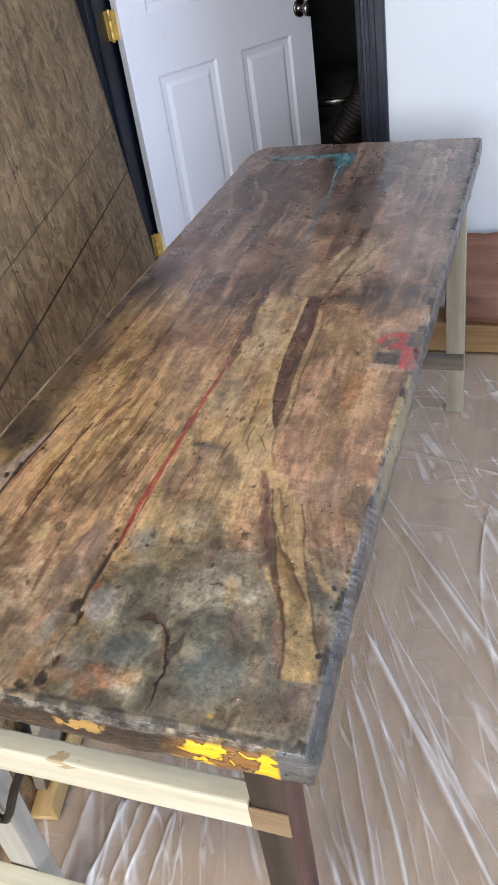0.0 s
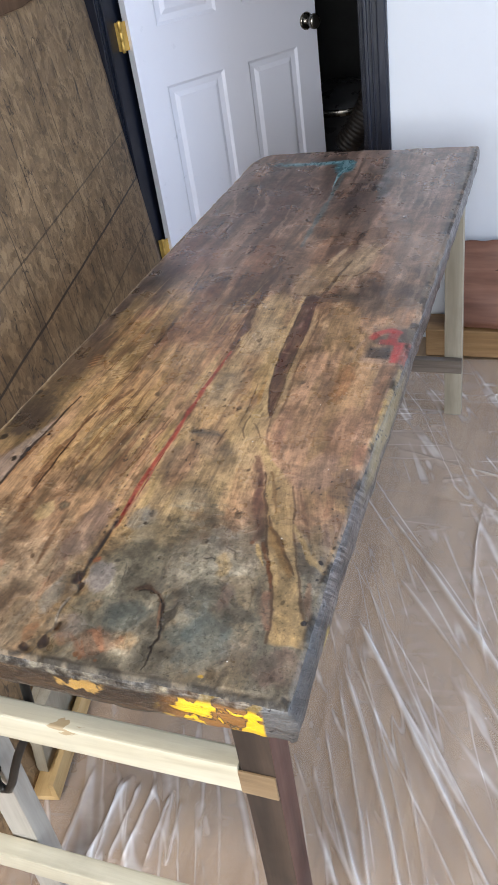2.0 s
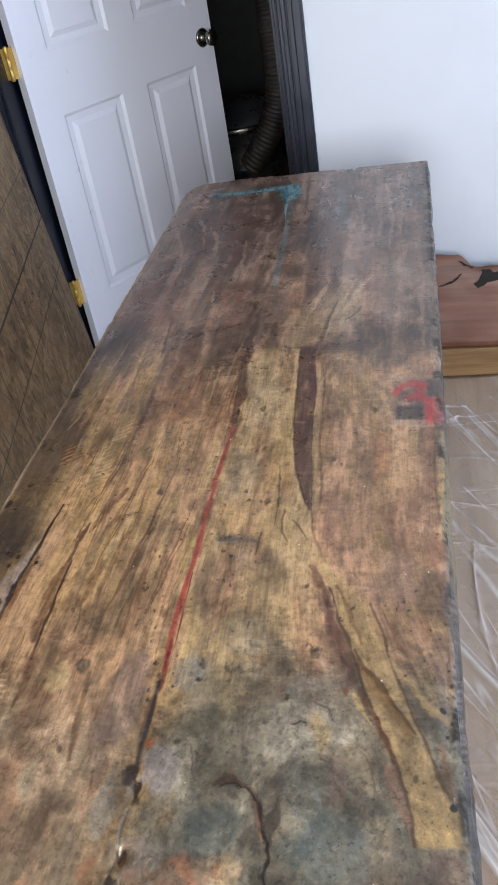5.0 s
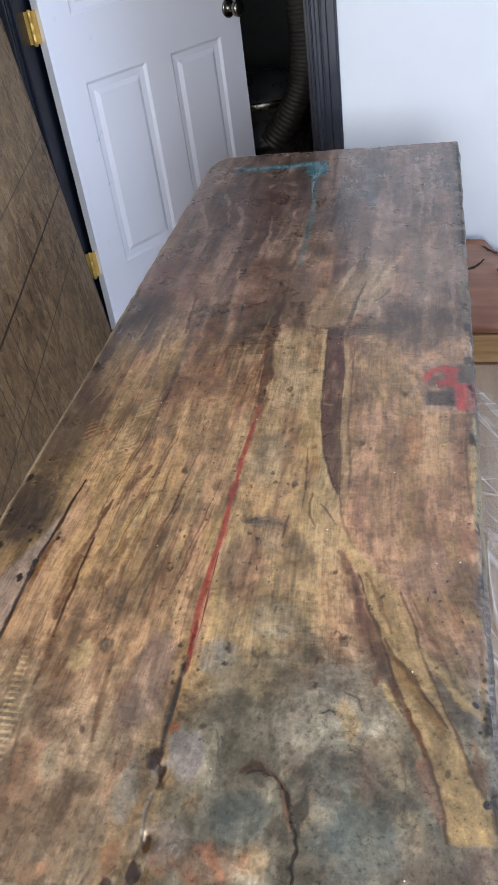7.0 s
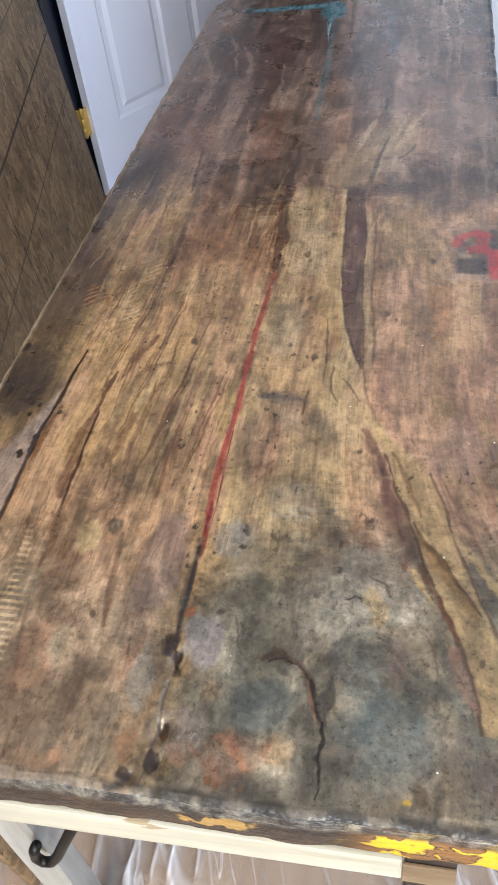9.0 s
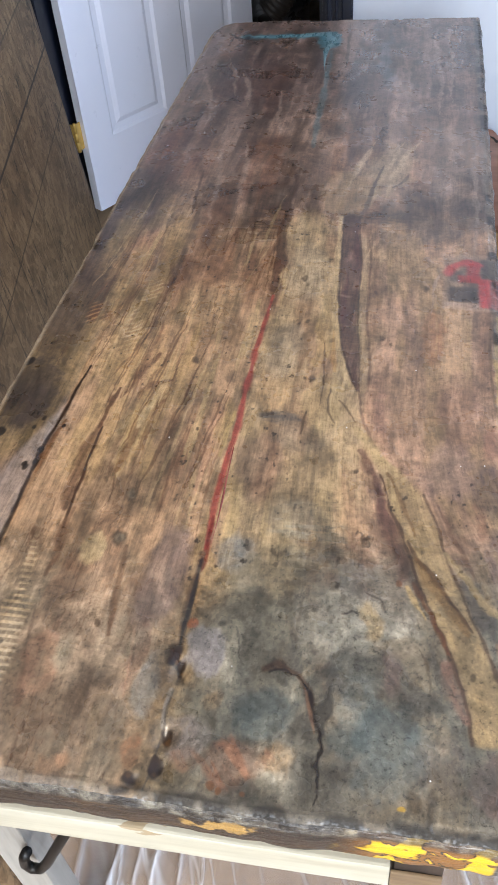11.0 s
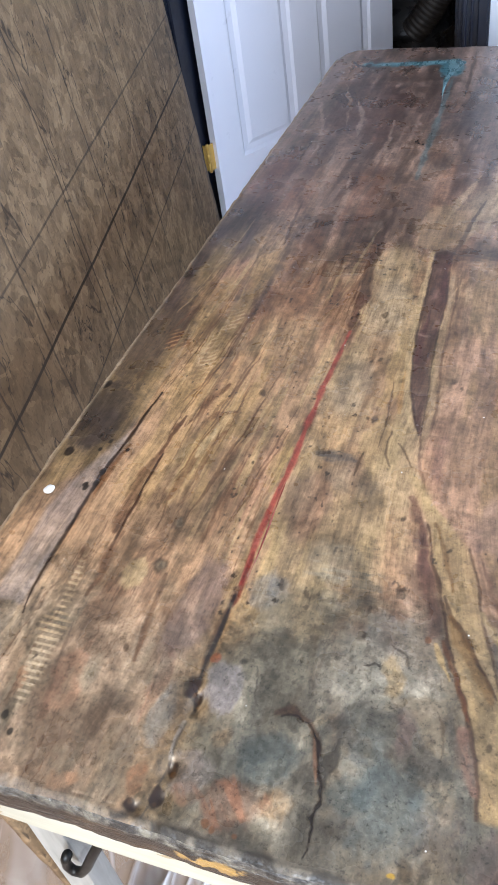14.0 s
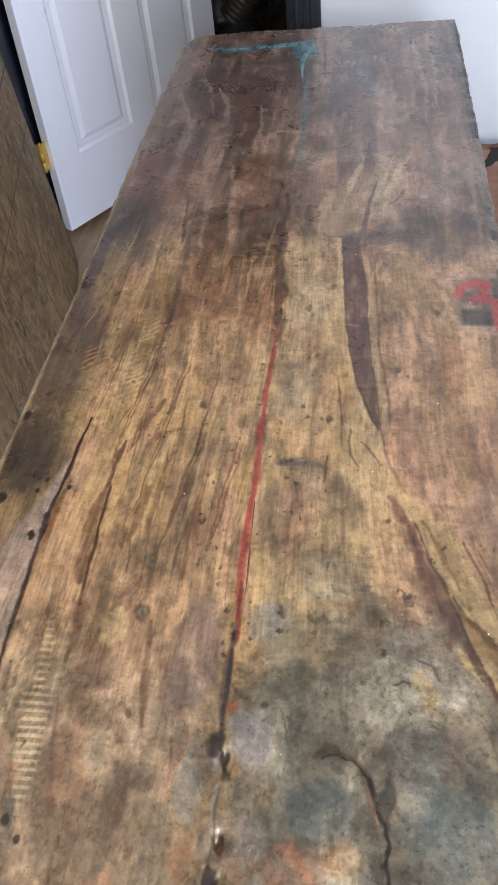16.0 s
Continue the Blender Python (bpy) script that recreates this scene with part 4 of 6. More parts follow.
    curve((92, 62, 44), [(-0.1565, 0.2836), (-0.158, 0.2602), (-0.1583, 0.2376), (-0.1566, 0.2125), (-0.1551, 0.185), (-0.1537, 0.1588)], 0.0120, 0.75, mid, 0.5, 0.35 + 0.65 * streak)
    curve((190, 158, 112), [(-0.1542, 0.2642), (-0.1536, 0.2379), (-0.1522, 0.2092), (-0.1518, 0.1852)], 0.0016, 0.80, fine, 0.5)
    curve((70, 44, 30), [(-0.1525, 0.2799), (-0.1529, 0.2491), (-0.1515, 0.2199), (-0.1506, 0.1853), (-0.1488, 0.1528), (-0.1471, 0.1342)], 0.0032, 0.92, fine, 0.5)
    curve((104, 68, 46), [(-0.1202, 0.4119), (-0.1321, 0.3786), (-0.1406, 0.3513), (-0.1447, 0.3295)], 0.0075, 0.85, mid, 0.6, 0.3 + 0.7 * streak)
    curve((116, 78, 54), [(-0.1372, 0.4929), (-0.1326, 0.4409), (-0.1363, 0.3923), (-0.1383, 0.3647)], 0.0075, 0.75, mid, 0.6, 0.3 + 0.7 * streak)
    curve((112, 74, 50), [(-0.0922, 0.3667), (-0.116, 0.3568), (-0.1232, 0.3477), (-0.1234, 0.3304)], 0.0080, 0.75, mid, 0.6, 0.3 + 0.7 * streak)
    curve((120, 84, 58), [(-0.0923, 0.3319), (-0.1053, 0.3023), (-0.1118, 0.2742), (-0.1137, 0.2439), (-0.1167, 0.2149)], 0.0080, 0.70, mid, 0.6, 0.3 + 0.7 * streak)
    curve((192, 164, 120), [(-0.1047, 0.3313), (-0.1097, 0.3061), (-0.111, 0.2821)], 0.0045, 0.65, mid, 0.6)
    curve((118, 82, 58), [(-0.1439, 0.1595), (-0.1455, 0.1282), (-0.1428, 0.0989), (-0.1469, 0.0761)], 0.0065, 0.65, mid, 0.6)
    curve((104, 74, 54), [(-0.0799, 0.1209), (-0.0769, 0.087), (-0.0751, 0.0551), (-0.0686, 0.0207)], 0.0055, 0.70, mid, 0.5)
    curve((176, 140, 112), [(-0.0472, 0.0322), (-0.0428, -0.0006), (-0.0387, -0.0353)], 0.0020, 0.60, fine, 0.5)
    curve((108, 88, 72), [(-0.1428, 0.0445), (-0.1376, 0.0101), (-0.1296, -0.0217), (-0.1217, -0.0514)], 0.0022, 0.60, fine, 0.5)
    for k in range(60):
        hx, hy, hl = -0.25 + 0.245 * ((k * 0.618) % 1.0), 0.12 + 0.52 * ((k * 0.377) % 1.0), 0.07 + 0.20 * ((k * 0.83) % 1.0)
        lean = -0.006 + 0.030 * ((k * 0.29) % 1.0)
        curve(((96, 64, 44), (196, 168, 122), (112, 76, 52))[k % 3], [(hx, hy), (hx + lean * 0.5, hy + hl * 0.5), (hx + lean, hy + hl)], 0.0014 + 0.0016 * ((k * 0.51) % 1.0), (0.60, 0.35, 0.50)[k % 3], mid, 0.9)
    stain((110, 66, 40), -0.2197, 0.4867, 0.018, 0.0318, 0.65, 0, 0.3, near, mottle)
    stain((96, 62, 46), -0.1453, 0.5561, 0.017, 0.0345, 0.65, 0, 0.3, near, mottle)
    stain((196, 168, 122), -0.1112, 0.1111, 0.0132, 0.0242, 0.80, 0, 0.3, near, 0.6 + 0.4 * patch)
    stain((180, 150, 98), -0.0182, 0.2958, 0.0113, 0.0451, 0.60, 0, 0.3, near, thin)
    stain((126, 106, 98), -0.0392, 0.0901, 0.0245, 0.0702, 0.75, 0, 0.45, near, 0.6 + 0.4 * thin)
    stain((120, 86, 72), -0.0377, 0.005, 0.0079, 0.0487, 0.60, 0, 0.3, near, 0.5 + 0.5 * thin)
    stain((166, 124, 98), -0.1204, -0.0164, 0.0155, 0.0397, 0.60, 0, 0.4, near, 0.5 + 0.5 * patch)
    stain((158, 112, 80), -0.1579, -0.0242, 0.0082, 0.0175, 0.50, 0, 0.3, near)
    stain((142, 134, 112), -0.1035, -0.0012, 0.0101, 0.0273, 0.55, 0, 0.3, near, patch)
    stain((134, 132, 124), -0.0217, -0.0201, 0.0124, 0.0359, 0.75, 0, 0.35, near, 0.4 + 0.6 * mottle)
    stain((112, 106, 92), -0.0362, -0.058, 0.0322, 0.0123, 0.45, 0, 0.3, soft, patch)
    for g in range(4):
        stain((106, 100, 84), (-0.19, -0.13, -0.09, -0.05)[g], (-0.06, -0.03, -0.065, 0.03)[g], 0.02, 0.04, 0.45, 0, 0.2, near, mottle)
    # red resin line and the open crack below it
    curve((164, 74, 62), [(-0.0023, 0.5508), (-0.0035, 0.4937), (-0.0051, 0.4349), (-0.0057, 0.3755), (-0.0037, 0.321), (-0.0042, 0.2704), (-0.006, 0.2233), (-0.0061, 0.1835), (-0.0049, 0.1537), (-0.0035, 0.1289)], 0.0052, 0.92, fine, 0.35)
    curve((186, 156, 100), [(-0.0113, 0.3201), (-0.0115, 0.2784), (-0.0142, 0.2517)], 0.0050, 0.55, mid, 0.5)
    curve((126, 40, 34), [(-0.0041, 0.1686), (-0.0024, 0.1396), (-0.0027, 0.1151), (-0.003, 0.1016)], 0.0040, 0.85, fine, 0.5)
    curve((176, 140, 110), [(0.0054, 0.185), (0.0024, 0.1438), (0.0043, 0.1161)], 0.0065, 0.55, near, 0.5)
    curve((92, 66, 48), [(-0.0063, 0.1215), (-0.0057, 0.0946), (-0.0048, 0.0628), (-0.0039, 0.0327), (-0.0032, 0.0127)], 0.0068, 0.85, fine, 0.4)
    curve((44, 28, 20), [(-0.0059, 0.1147), (-0.0046, 0.085), (-0.0044, 0.0566), (-0.0042, 0.0297), (-0.0035, 0.0098), (0.0024, -0.0059), (0.0024, -0.014)], 0.0024, 0.95, fine)
    curve((176, 142, 100), [(-0.0008, 0.1019), (-0.0008, 0.0823), (-0.0003, 0.0572), (0.0001, 0.0333)], 0.0018, 0.75, fine)
    ladder = ease(np.sin(y * 1000 + 260 * x), 0.0, 0.7)
    stain((184, 152, 112), 0.0041, 0.0797, 0.0052, 0.0279, 0.75, -6, 0.4, mid, ladder)
    stain((166, 134, 100), -0.0125, 0.1003, 0.0043, 0.0259, 0.55, -6, 0.4, mid, ladder)
    stain((170, 96, 58), 0.0036, 0.0426, 0.0055, 0.0069, 0.90, 0, 0.4, mid)
    stain((60, 42, 32), -0.0076, 0.0081, 0.0059, 0.0119, 0.85, 0, 0.3, near)
    stain((52, 36, 28), 0.0027, -0.0031, 0.0058, 0.0074, 0.85, 0, 0.3, near)
    stain((66, 52, 42), 0.0047, -0.0174, 0.0038, 0.0051, 0.70, 0, 0.3, near)
    curve((92, 82, 74), [(-0.0001, -0.0197), (-0.0015, -0.0355), (0.0006, -0.0528), (-0.0009, -0.0723), (-0.0009, -0.0909), (-0.0039, -0.1048)], 0.0016, 0.75, fine)
    curve((168, 160, 150), [(-0.002, -0.0199), (-0.003, -0.0372), (-0.0012, -0.053)], 0.0018, 0.60, fine)
    stain((120, 84, 46), 0.0047, -0.0648, 0.0036, 0.0032, 0.60, 0, 0.3, mid)
    stain((50, 38, 34), 0.0034, -0.0866, 0.0062, 0.0079, 0.85, 0, 0.35, near)
    stain((60, 40, 28), -0.014, -0.0964, 0.0061, 0.0069, 0.85, 0, 0.35, near)
    # grey near end: pale, blue-green and dark patches
    stain((152, 143, 136), 0.0184, 0.0157, 0.0176, 0.0328, 0.90, 0, 0.65, near)
    stain((150, 142, 130), 0.0239, 0.129, 0.0228, 0.0271, 0.75, 0, 0.4, near, 0.5 + 0.5 * patch)
    stain((128, 128, 124), 0.028, 0.1365, 0.0087, 0.0137, 0.60, 0, 0.4, near)
    stain((158, 140, 108), 0.0714, 0.125, 0.04, 0.04, 0.55, 0, 0.3, near, 0.35 + 0.65 * hatch)
    stain((160, 152, 132), 0.0746, 0.1788, 0.0391, 0.0293, 0.65, 0, 0.3, near, 0.4 + 0.6 * hatch)
    stain((146, 138, 122), 0.1272, 0.0567, 0.0296, 0.0406, 0.60, 0, 0.3, near, 0.4 + 0.6 * mottle)
    stain((110, 112, 106), 0.1419, 0.0084, 0.0281, 0.0315, 0.65, 0, 0.3, near, 0.4 + 0.6 * mottle)
    stain((104, 109, 103), 0.1778, -0.0369, 0.0465, 0.0379, 0.80, 0, 0.4, near, 0.6 + 0.4 * patch)
    stain((114, 119, 114), 0.1712, -0.0701, 0.03, 0.022, 0.65, 0, 0.3, near)
    stain((80, 84, 76), 0.1445, -0.0417, 0.02, 0.0161, 0.75, 0, 0.2, near, 0.3 + 0.7 * mottle)
    stain((100, 104, 98), 0.0756, -0.027, 0.0276, 0.0297, 0.75, 0, 0.35, near, 0.5 + 0.5 * patch)
    stain((82, 86, 82), 0.0627, -0.0339, 0.0138, 0.0147, 0.60, 0, 0.3, near)
    stain((150, 136, 126), 0.0211, -0.0595, 0.0208, 0.0215, 0.75, 0, 0.4, near)
    stain((168, 140, 104), 0.0338, -0.0278, 0.0093, 0.0139, 0.75, -15, 0.3, near)
    stain((150, 122, 88), 0.0935, -0.0656, 0.0176, 0.0163, 0.70, 0, 0.3, near, 0.5 + 0.5 * patch)
    stain((126, 104, 94), 0.1787, 0.0243, 0.0123, 0.0237, 0.65, 0, 0.3, near)
    stain((132, 128, 120), 0.1427, 0.108, 0.031, 0.0255, 0.45, 0, 0.3, near, mottle)
    stain((176, 146, 100), 0.1563, 0.0666, 0.0109, 0.02, 0.70, 20, 0.3, near, 0.4 + 0.6 * mottle)
    stain((122, 114, 108), 0.2179, -0.0498, 0.0259, 0.0274, 0.65, 0, 0.4, near)
    stain((92, 90, 86), 0.2202, -0.0585, 0.0171, 0.0116, 0.60, 0, 0.2, near, mottle)
    stain((128, 106, 95), 0.2646, -0.0608, 0.0294, 0.0291, 0.75, 0, 0.6, near, 0.5 + 0.5 * patch)
    stain((60, 60, 50), 0.1072, 0.1905, 0.0134, 0.0267, 0.85, 0, 0.2, near, 0.2 + 0.8 * hatch)
    stain((88, 84, 74), 0.1144, 0.1514, 0.0195, 0.0305, 0.70, 0, 0.2, near, 0.3 + 0.7 * hatch)
    stain((96, 88, 78), 0.0988, 0.1219, 0.0159, 0.0171, 0.55, 0, 0.2, near, mottle)
    stain((112, 100, 88), 0.0418, 0.3198, 0.0315, 0.013, 0.80, 0, 0.3, mid, 0.3 + 0.7 * hatch)
    stain((86, 78, 70), 0.0286, 0.322, 0.019, 0.0065, 0.60, 0, 0.3, mid, hatch)
    stain((150, 132, 112), 0.0648, 0.2921, 0.0369, 0.0265, 0.45, 0, 0.3, near, thin)
    for kx, ky, r in ((0.0278, 0.0477, 0.004), (0.0346, 0.0322, 0.004), (0.0545, 0.0802, 0.0093), (0.0414, 0.066, 0.0082), (0.0512, 0.0551, 0.007), (0.0489, 0.0183, 0.0034), (0.0615, -0.0019, 0.0066), (0.0687, 0.0188, 0.0106), (0.0866, 0.0081, 0.0067), (0.1995, 0.0113, 0.006), (0.1977, -0.0846, 0.0058), (0.1057, 0.1096, 0.0042),
                      (0.1205, 0.0948, 0.0056), (0.0863, -0.0204, 0.0046), (0.0129, 0.0938, 0.0053), (0.1434, 0.1623, 0.0038), (0.1279, 0.2122, 0.0028), (0.1275, 0.2482, 0.0035), (0.0868, -0.0923, 0.003), (0.047, -0.0825, 0.0031), (0.2393, -0.0689, 0.0038), (0.1192, 0.1313, 0.0064)):
        stain((58, 47, 37), kx, ky, r * 1.25, r * 1.5, 0.80, 0, 0.0, near, 0.15 + 0.85 * mottle)
    for pts in ([(0.1371, 0.1722), (0.1429, 0.1551), (0.1457, 0.1485)], [(0.0627, 0.0135), (0.0774, 0.02), (0.0877, 0.017)], [(0.0403, 0.0447), (0.0485, 0.0284), (0.0535, 0.015)], [(0.1512, 0.0996), (0.1652, 0.0829), (0.1698, 0.0744)], [(0.1969, 0.0434), (0.2069, 0.0283), (0.2154, 0.0057)], [(0.1309, 0.0691), (0.1458, 0.0723)], [(0.0316, 0.1476), (0.0357, 0.134)]):
        curve((66, 52, 42), pts, 0.0022, 0.70, near, 0.8)
    # fine mottling of the grey end: olive and brown flecks, pale scuffs
    zone = ease(sy, 0.22, 0.10) * (0.35 + 0.65 * ease(sx, -0.05, 0.02))
    speck = fbm(x * 60 + 2.0 * wx, y * 52 + 2.0 * wy, 171, 5, 0.72)
    lay(0.34 * ease(speck, 0.53, 0.63) * zone, (84, 77, 63))
    lay(0.26 * ease(speck, 0.46, 0.37) * zone, (160, 150, 126))
    lay(0.30 * ease(fbm(x * 24, y * 20, 181, 4, 0.65), 0.52, 0.64) * zone * mottle, (140, 116, 80))
    lay(0.22 * ease(fbm(x * 20, y * 18, 187, 4, 0.65), 0.53, 0.64) * zone, (104, 110, 100))
    lay(0.34 * ease(fbm(x * 130, y * 90, 191, 4, 0.7), 0.58, 0.68) * zone, (60, 52, 42))
    stain((106, 115, 112), 0.1738, -0.0446, 0.0528, 0.0443, 0.50, 0, 0.1, near, 0.5 + 0.5 * mottle)
    stain((156, 147, 142), 0.0184, 0.0157, 0.0176, 0.0328, 0.45, 0, 0.4, near)
    stain((94, 102, 98), 0.076, -0.0295, 0.0276, 0.0271, 0.40, 0, 0.1, near)
    # arc crack
    stain((64, 60, 54), 0.123, -0.0177, 0.0055, 0.03, 0.75, 0, 0.2, near)
    curve((92, 64, 46), [(0.0698, 0.0123), (0.0839, 0.0165), (0.0974, 0.0107), (0.1071, 0.0003), (0.1135, -0.0165)], 0.0060, 0.70, mid, 0.4)
    curve((46, 33, 26), [(0.0736, 0.0128), (0.0856, 0.0145), (0.0976, 0.0097), (0.1086, -0.0006), (0.1154, -0.0162), (0.121, -0.0354), (0.1241, -0.0494), (0.1241, -0.0635), (0.1246, -0.0814), (0.1231, -0.0969)], 0.0024, 0.85, near, 0.5)
    curve((150, 112, 86), [(0.1071, -0.0039), (0.1137, -0.0215), (0.1194, -0.0405)], 0.0016, 0.65, fine, 0.5)
    # orange brushed patch and rust
    brushed = 0.35 + 0.65 * ease(fbm(x * 130 + y * 110, y * 14 - x * 14, 163, 3), 0.42, 0.60)
    stain((158, 113, 86), 0.0635, -0.0746, 0.0308, 0.0251, 0.85, 25, 0.35, near, brushed)
    stain((156, 116, 90), 0.0257, -0.0787, 0.0133, 0.0134, 0.60, 0, 0.3, near, brushed)
    stain((160, 122, 92), -0.0779, -0.0906, 0.018, 0.0116, 0.70, 0, 0.3, near, brushed)
    stain((146, 98, 68), -0.0173, -0.0771, 0.0081, 0.0145, 0.70, 0, 0.3, near, 0.4 + 0.6 * mottle)
    for kx, ky, r in ((0.0477, -0.0959, 0.0035), (0.0744, -0.0967, 0.0026), (0.0547, -0.0975, 0.0026), (0.1798, 0.1118, 0.0041)):
        stain((132, 88, 56), kx, ky, r * 1.1, r * 1.2, 0.85, 0, 0.4, mid)
    stain((190, 150, 50), 0.1895, -0.09, 0.0033, 0.0025, 0.80, 0, 0.3, mid)
    # centre column: pale with specks and hair cracks
    stain((190, 162, 112), 0.0855, 0.3558, 0.027, 0.0583, 0.70, 0, 0.3, near, 0.35 + 0.65 * thin)
    stain((184, 152, 98), 0.0744, 0.4841, 0.0155, 0.0936, 0.65, 0, 0.3, near, 0.4 + 0.6 * thin)
    stain((178, 154, 122), 0.0333, 0.6088, 0.0308, 0.0831, 0.65, 0, 0.3, near, 0.4 + 0.6 * thin)
    stain((168, 146, 118), 0.03, 0.4445, 0.0235, 0.0669, 0.55, 0, 0.3, near, thin)
    for kx, ky, r in ((0.0362, 0.5924, 0.0046), (0.0394, 0.5791, 0.003), (0.051, 0.4996, 0.005), (0.0675, 0.5014, 0.0029), (0.0693, 0.3924, 0.0053), (0.0609, 0.3894, 0.0026), (0.1408, 0.4739, 0.0076), (0.1323, 0.5687, 0.0044), (0.1587, 0.4633, 0.0034), (0.1906, 0.5866, 0.0059), (0.273, 0.5235, 0.0035), (-0.0726, 0.4084, 0.0041), (-0.1427, 0.4219, 0.0035), (-0.1233, 0.2003, 0.0036), (-0.1293, 0.3306, 0.004), (-0.086, 0.0285, 0.0046), (0.0842, 0.4596, 0.0035)):
        stain((70, 55, 42), kx, ky, r * 1.1, r * 1.5, 0.75, 0, 0.0, near, 0.3 + 0.7 * mottle)
    for pts in ([(0.0735, 0.4607), (0.0794, 0.4278), (0.0815, 0.3855), (0.0822, 0.3456)], [(0.0904, 0.3763), (0.0921, 0.3372), (0.0992, 0.3191)], [(0.072, 0.6558), (0.0768, 0.5856), (0.0807, 0.5337)], [(0.1041, 0.358), (0.1165, 0.3353), (0.124, 0.3221)], [(0.0654, 0.2967), (0.0649, 0.315), (0.0687, 0.3344)]):
        curve((92, 66, 44), pts, 0.0020, 0.70, mid, 0.5)
    curve((178, 132, 72), [(0.0829, 0.4851), (0.0884, 0.4398), (0.0937, 0.4078)], 0.0050, 0.50, mid, 0.5)
    for kx, ky, r in ((-0.0892, 0.1846, 0.0076), (-0.089, 0.1268, 0.0083)):
        stain((66, 56, 44), kx, ky, r * 1.3, r * 1.4, 0.80, 0, 0.4, near, 0.35 + 0.65 * mottle)
        stain((124, 110, 90), kx, ky, r * 0.75, r * 0.85, 0.80, 0, 0.2, near)
        stain((84, 72, 58), kx, ky, r * 0.3, r * 0.35, 0.70, 0, 0.4, mid)
    # long dark strip with pale outlines
    strip_l = [(0.0738, 0.7628), (0.0756, 0.7173), (0.0789, 0.6418), (0.0826, 0.5728), (0.0882, 0.5097), (0.0975, 0.452), (0.1079, 0.4148), (0.1207, 0.3748)]
    strip_r = [(0.0956, 0.7648), (0.1013, 0.704), (0.1073, 0.6303), (0.109, 0.5624), (0.1128, 0.5002), (0.1183, 0.4431), (0.1221, 0.4058), (0.1233, 0.3751)]
    curve((188, 160, 116), [(q[0] - 0.0055, q[1]) for q in strip_l], 0.0048, 0.65, fine)
    curve((178, 148, 112), [(q[0] + 0.0060, q[1]) for q in strip_r[1:]], 0.0050, 0.65, fine)
    curve((104, 74, 56), [(q[0] + 0.0125, q[1]) for q in strip_r[1:]], 0.0022, 0.55, mid)
    between((90, 58, 54), strip_l, strip_r, 0.70 + 0.25 * streak, 0.0028, mid)
    curve((58, 38, 32), strip_l, 0.0022, 0.65, fine)
    curve((66, 44, 38), strip_r, 0.0018, 0.55, fine)
    stain((140, 106, 94), 0.0885, 0.6574, 0.0078, 0.0205, 0.55, 0, 0.1, near, mottle)
    curve((150, 122, 104), [(0.0852, 0.5625), (0.0944, 0.5596), (0.0987, 0.5613)], 0.0030, 0.60, fine)
    curve((96, 66, 56), [(0.1229, 0.3801), (0.1307, 0.3323), (0.1397, 0.2968), (0.1593, 0.2563)], 0.0030, 0.55, mid, 0.4)
    # pinkish right field
    stain((164, 112, 78), 0.2073, 0.4869, 0.0165, 0.0692, 0.60, 0, 0.3, near, 0.4 + 0.6 * thin)
    stain((166, 132, 100), 0.1843, 0.3674, 0.0443, 0.0682, 0.50, 0, 0.3, near, 0.4 + 0.6 * mottle)
    stain((150, 112, 94), 0.2348, 0.3541, 0.031, 0.0758, 0.55, 0, 0.3, near, 0.5 + 0.5 * thin)
    stain((150, 122, 112), 0.2234, 0.2561, 0.0345, 0.0488, 0.55, 0, 0.3, near, 0.6 + 0.4 * thin)
    stain((138, 104, 90), 0.1538, 0.3445, 0.0113, 0.0473, 0.50, 0, 0.3, near, streak)
    stain((138, 98, 80), 0.2716, 0.3041, 0.013, 0.0348, 0.65, 0, 0.3, near, 0.5 + 0.5 * mottle)
    stain((92, 76, 70), 0.2658, 0.2376, 0.0202, 0.0469, 0.85, 0, 0.3, near, 0.5 + 0.5 * mottle)
    stain((138, 100, 78), 0.2513, 0.1979, 0.0076, 0.0323, 0.60, 0, 0.3, near, 0.5 + 0.5 * thin)
    stain((104, 86, 80), 0.269, 0.158, 0.0157, 0.0409, 0.65, 0, 0.3, near, 0.5 + 0.5 * mottle)
    curve((196, 164, 104), [(0.2852, 0.5368), (0.2823, 0.4506), (0.2832, 0.3987), (0.282, 0.332)], 0.0080, 0.85, mid, 0.3)
    curve((110, 88, 60), [(0.2735, 0.5176), (0.2728, 0.4388), (0.2756, 0.3589)], 0.0025, 0.55, mid, 0.5)
    curve((178, 150, 132), [(0.2028, 0.5342), (0.2036, 0.5985), (0.2106, 0.6265)], 0.0030, 0.45, mid, 0.5)
    # forked tan branch with dark red flanks
    tan_l = [(0.117, 0.3167), (0.1375, 0.279), (0.1529, 0.2473), (0.1651, 0.2093), (0.1775, 0.1774), (0.1876, 0.1472), (0.194, 0.1182), (0.2063, 0.0854), (0.2186, 0.0635), (0.2275, 0.0366), (0.2342, 0.0162), (0.2391, -0.0061), (0.2417, -0.0314)]
    tan_r = [(0.1281, 0.318), (0.1533, 0.2766), (0.1784, 0.2505), (0.1989, 0.2252), (0.2109, 0.1927), (0.2202, 0.1549), (0.2309, 0.1167), (0.24, 0.087), (0.2514, 0.0634), (0.2603, 0.0369), (0.2715, 0.0111), (0.2809, 0.0014), (0.2853, -0.0251)]
    curve((96, 64, 54), [(q[0] - 0.009, q[1]) for q in tan_l[1:7]], 0.0130, 0.75, near, 0.5, 0.5 + 0.5 * streak)
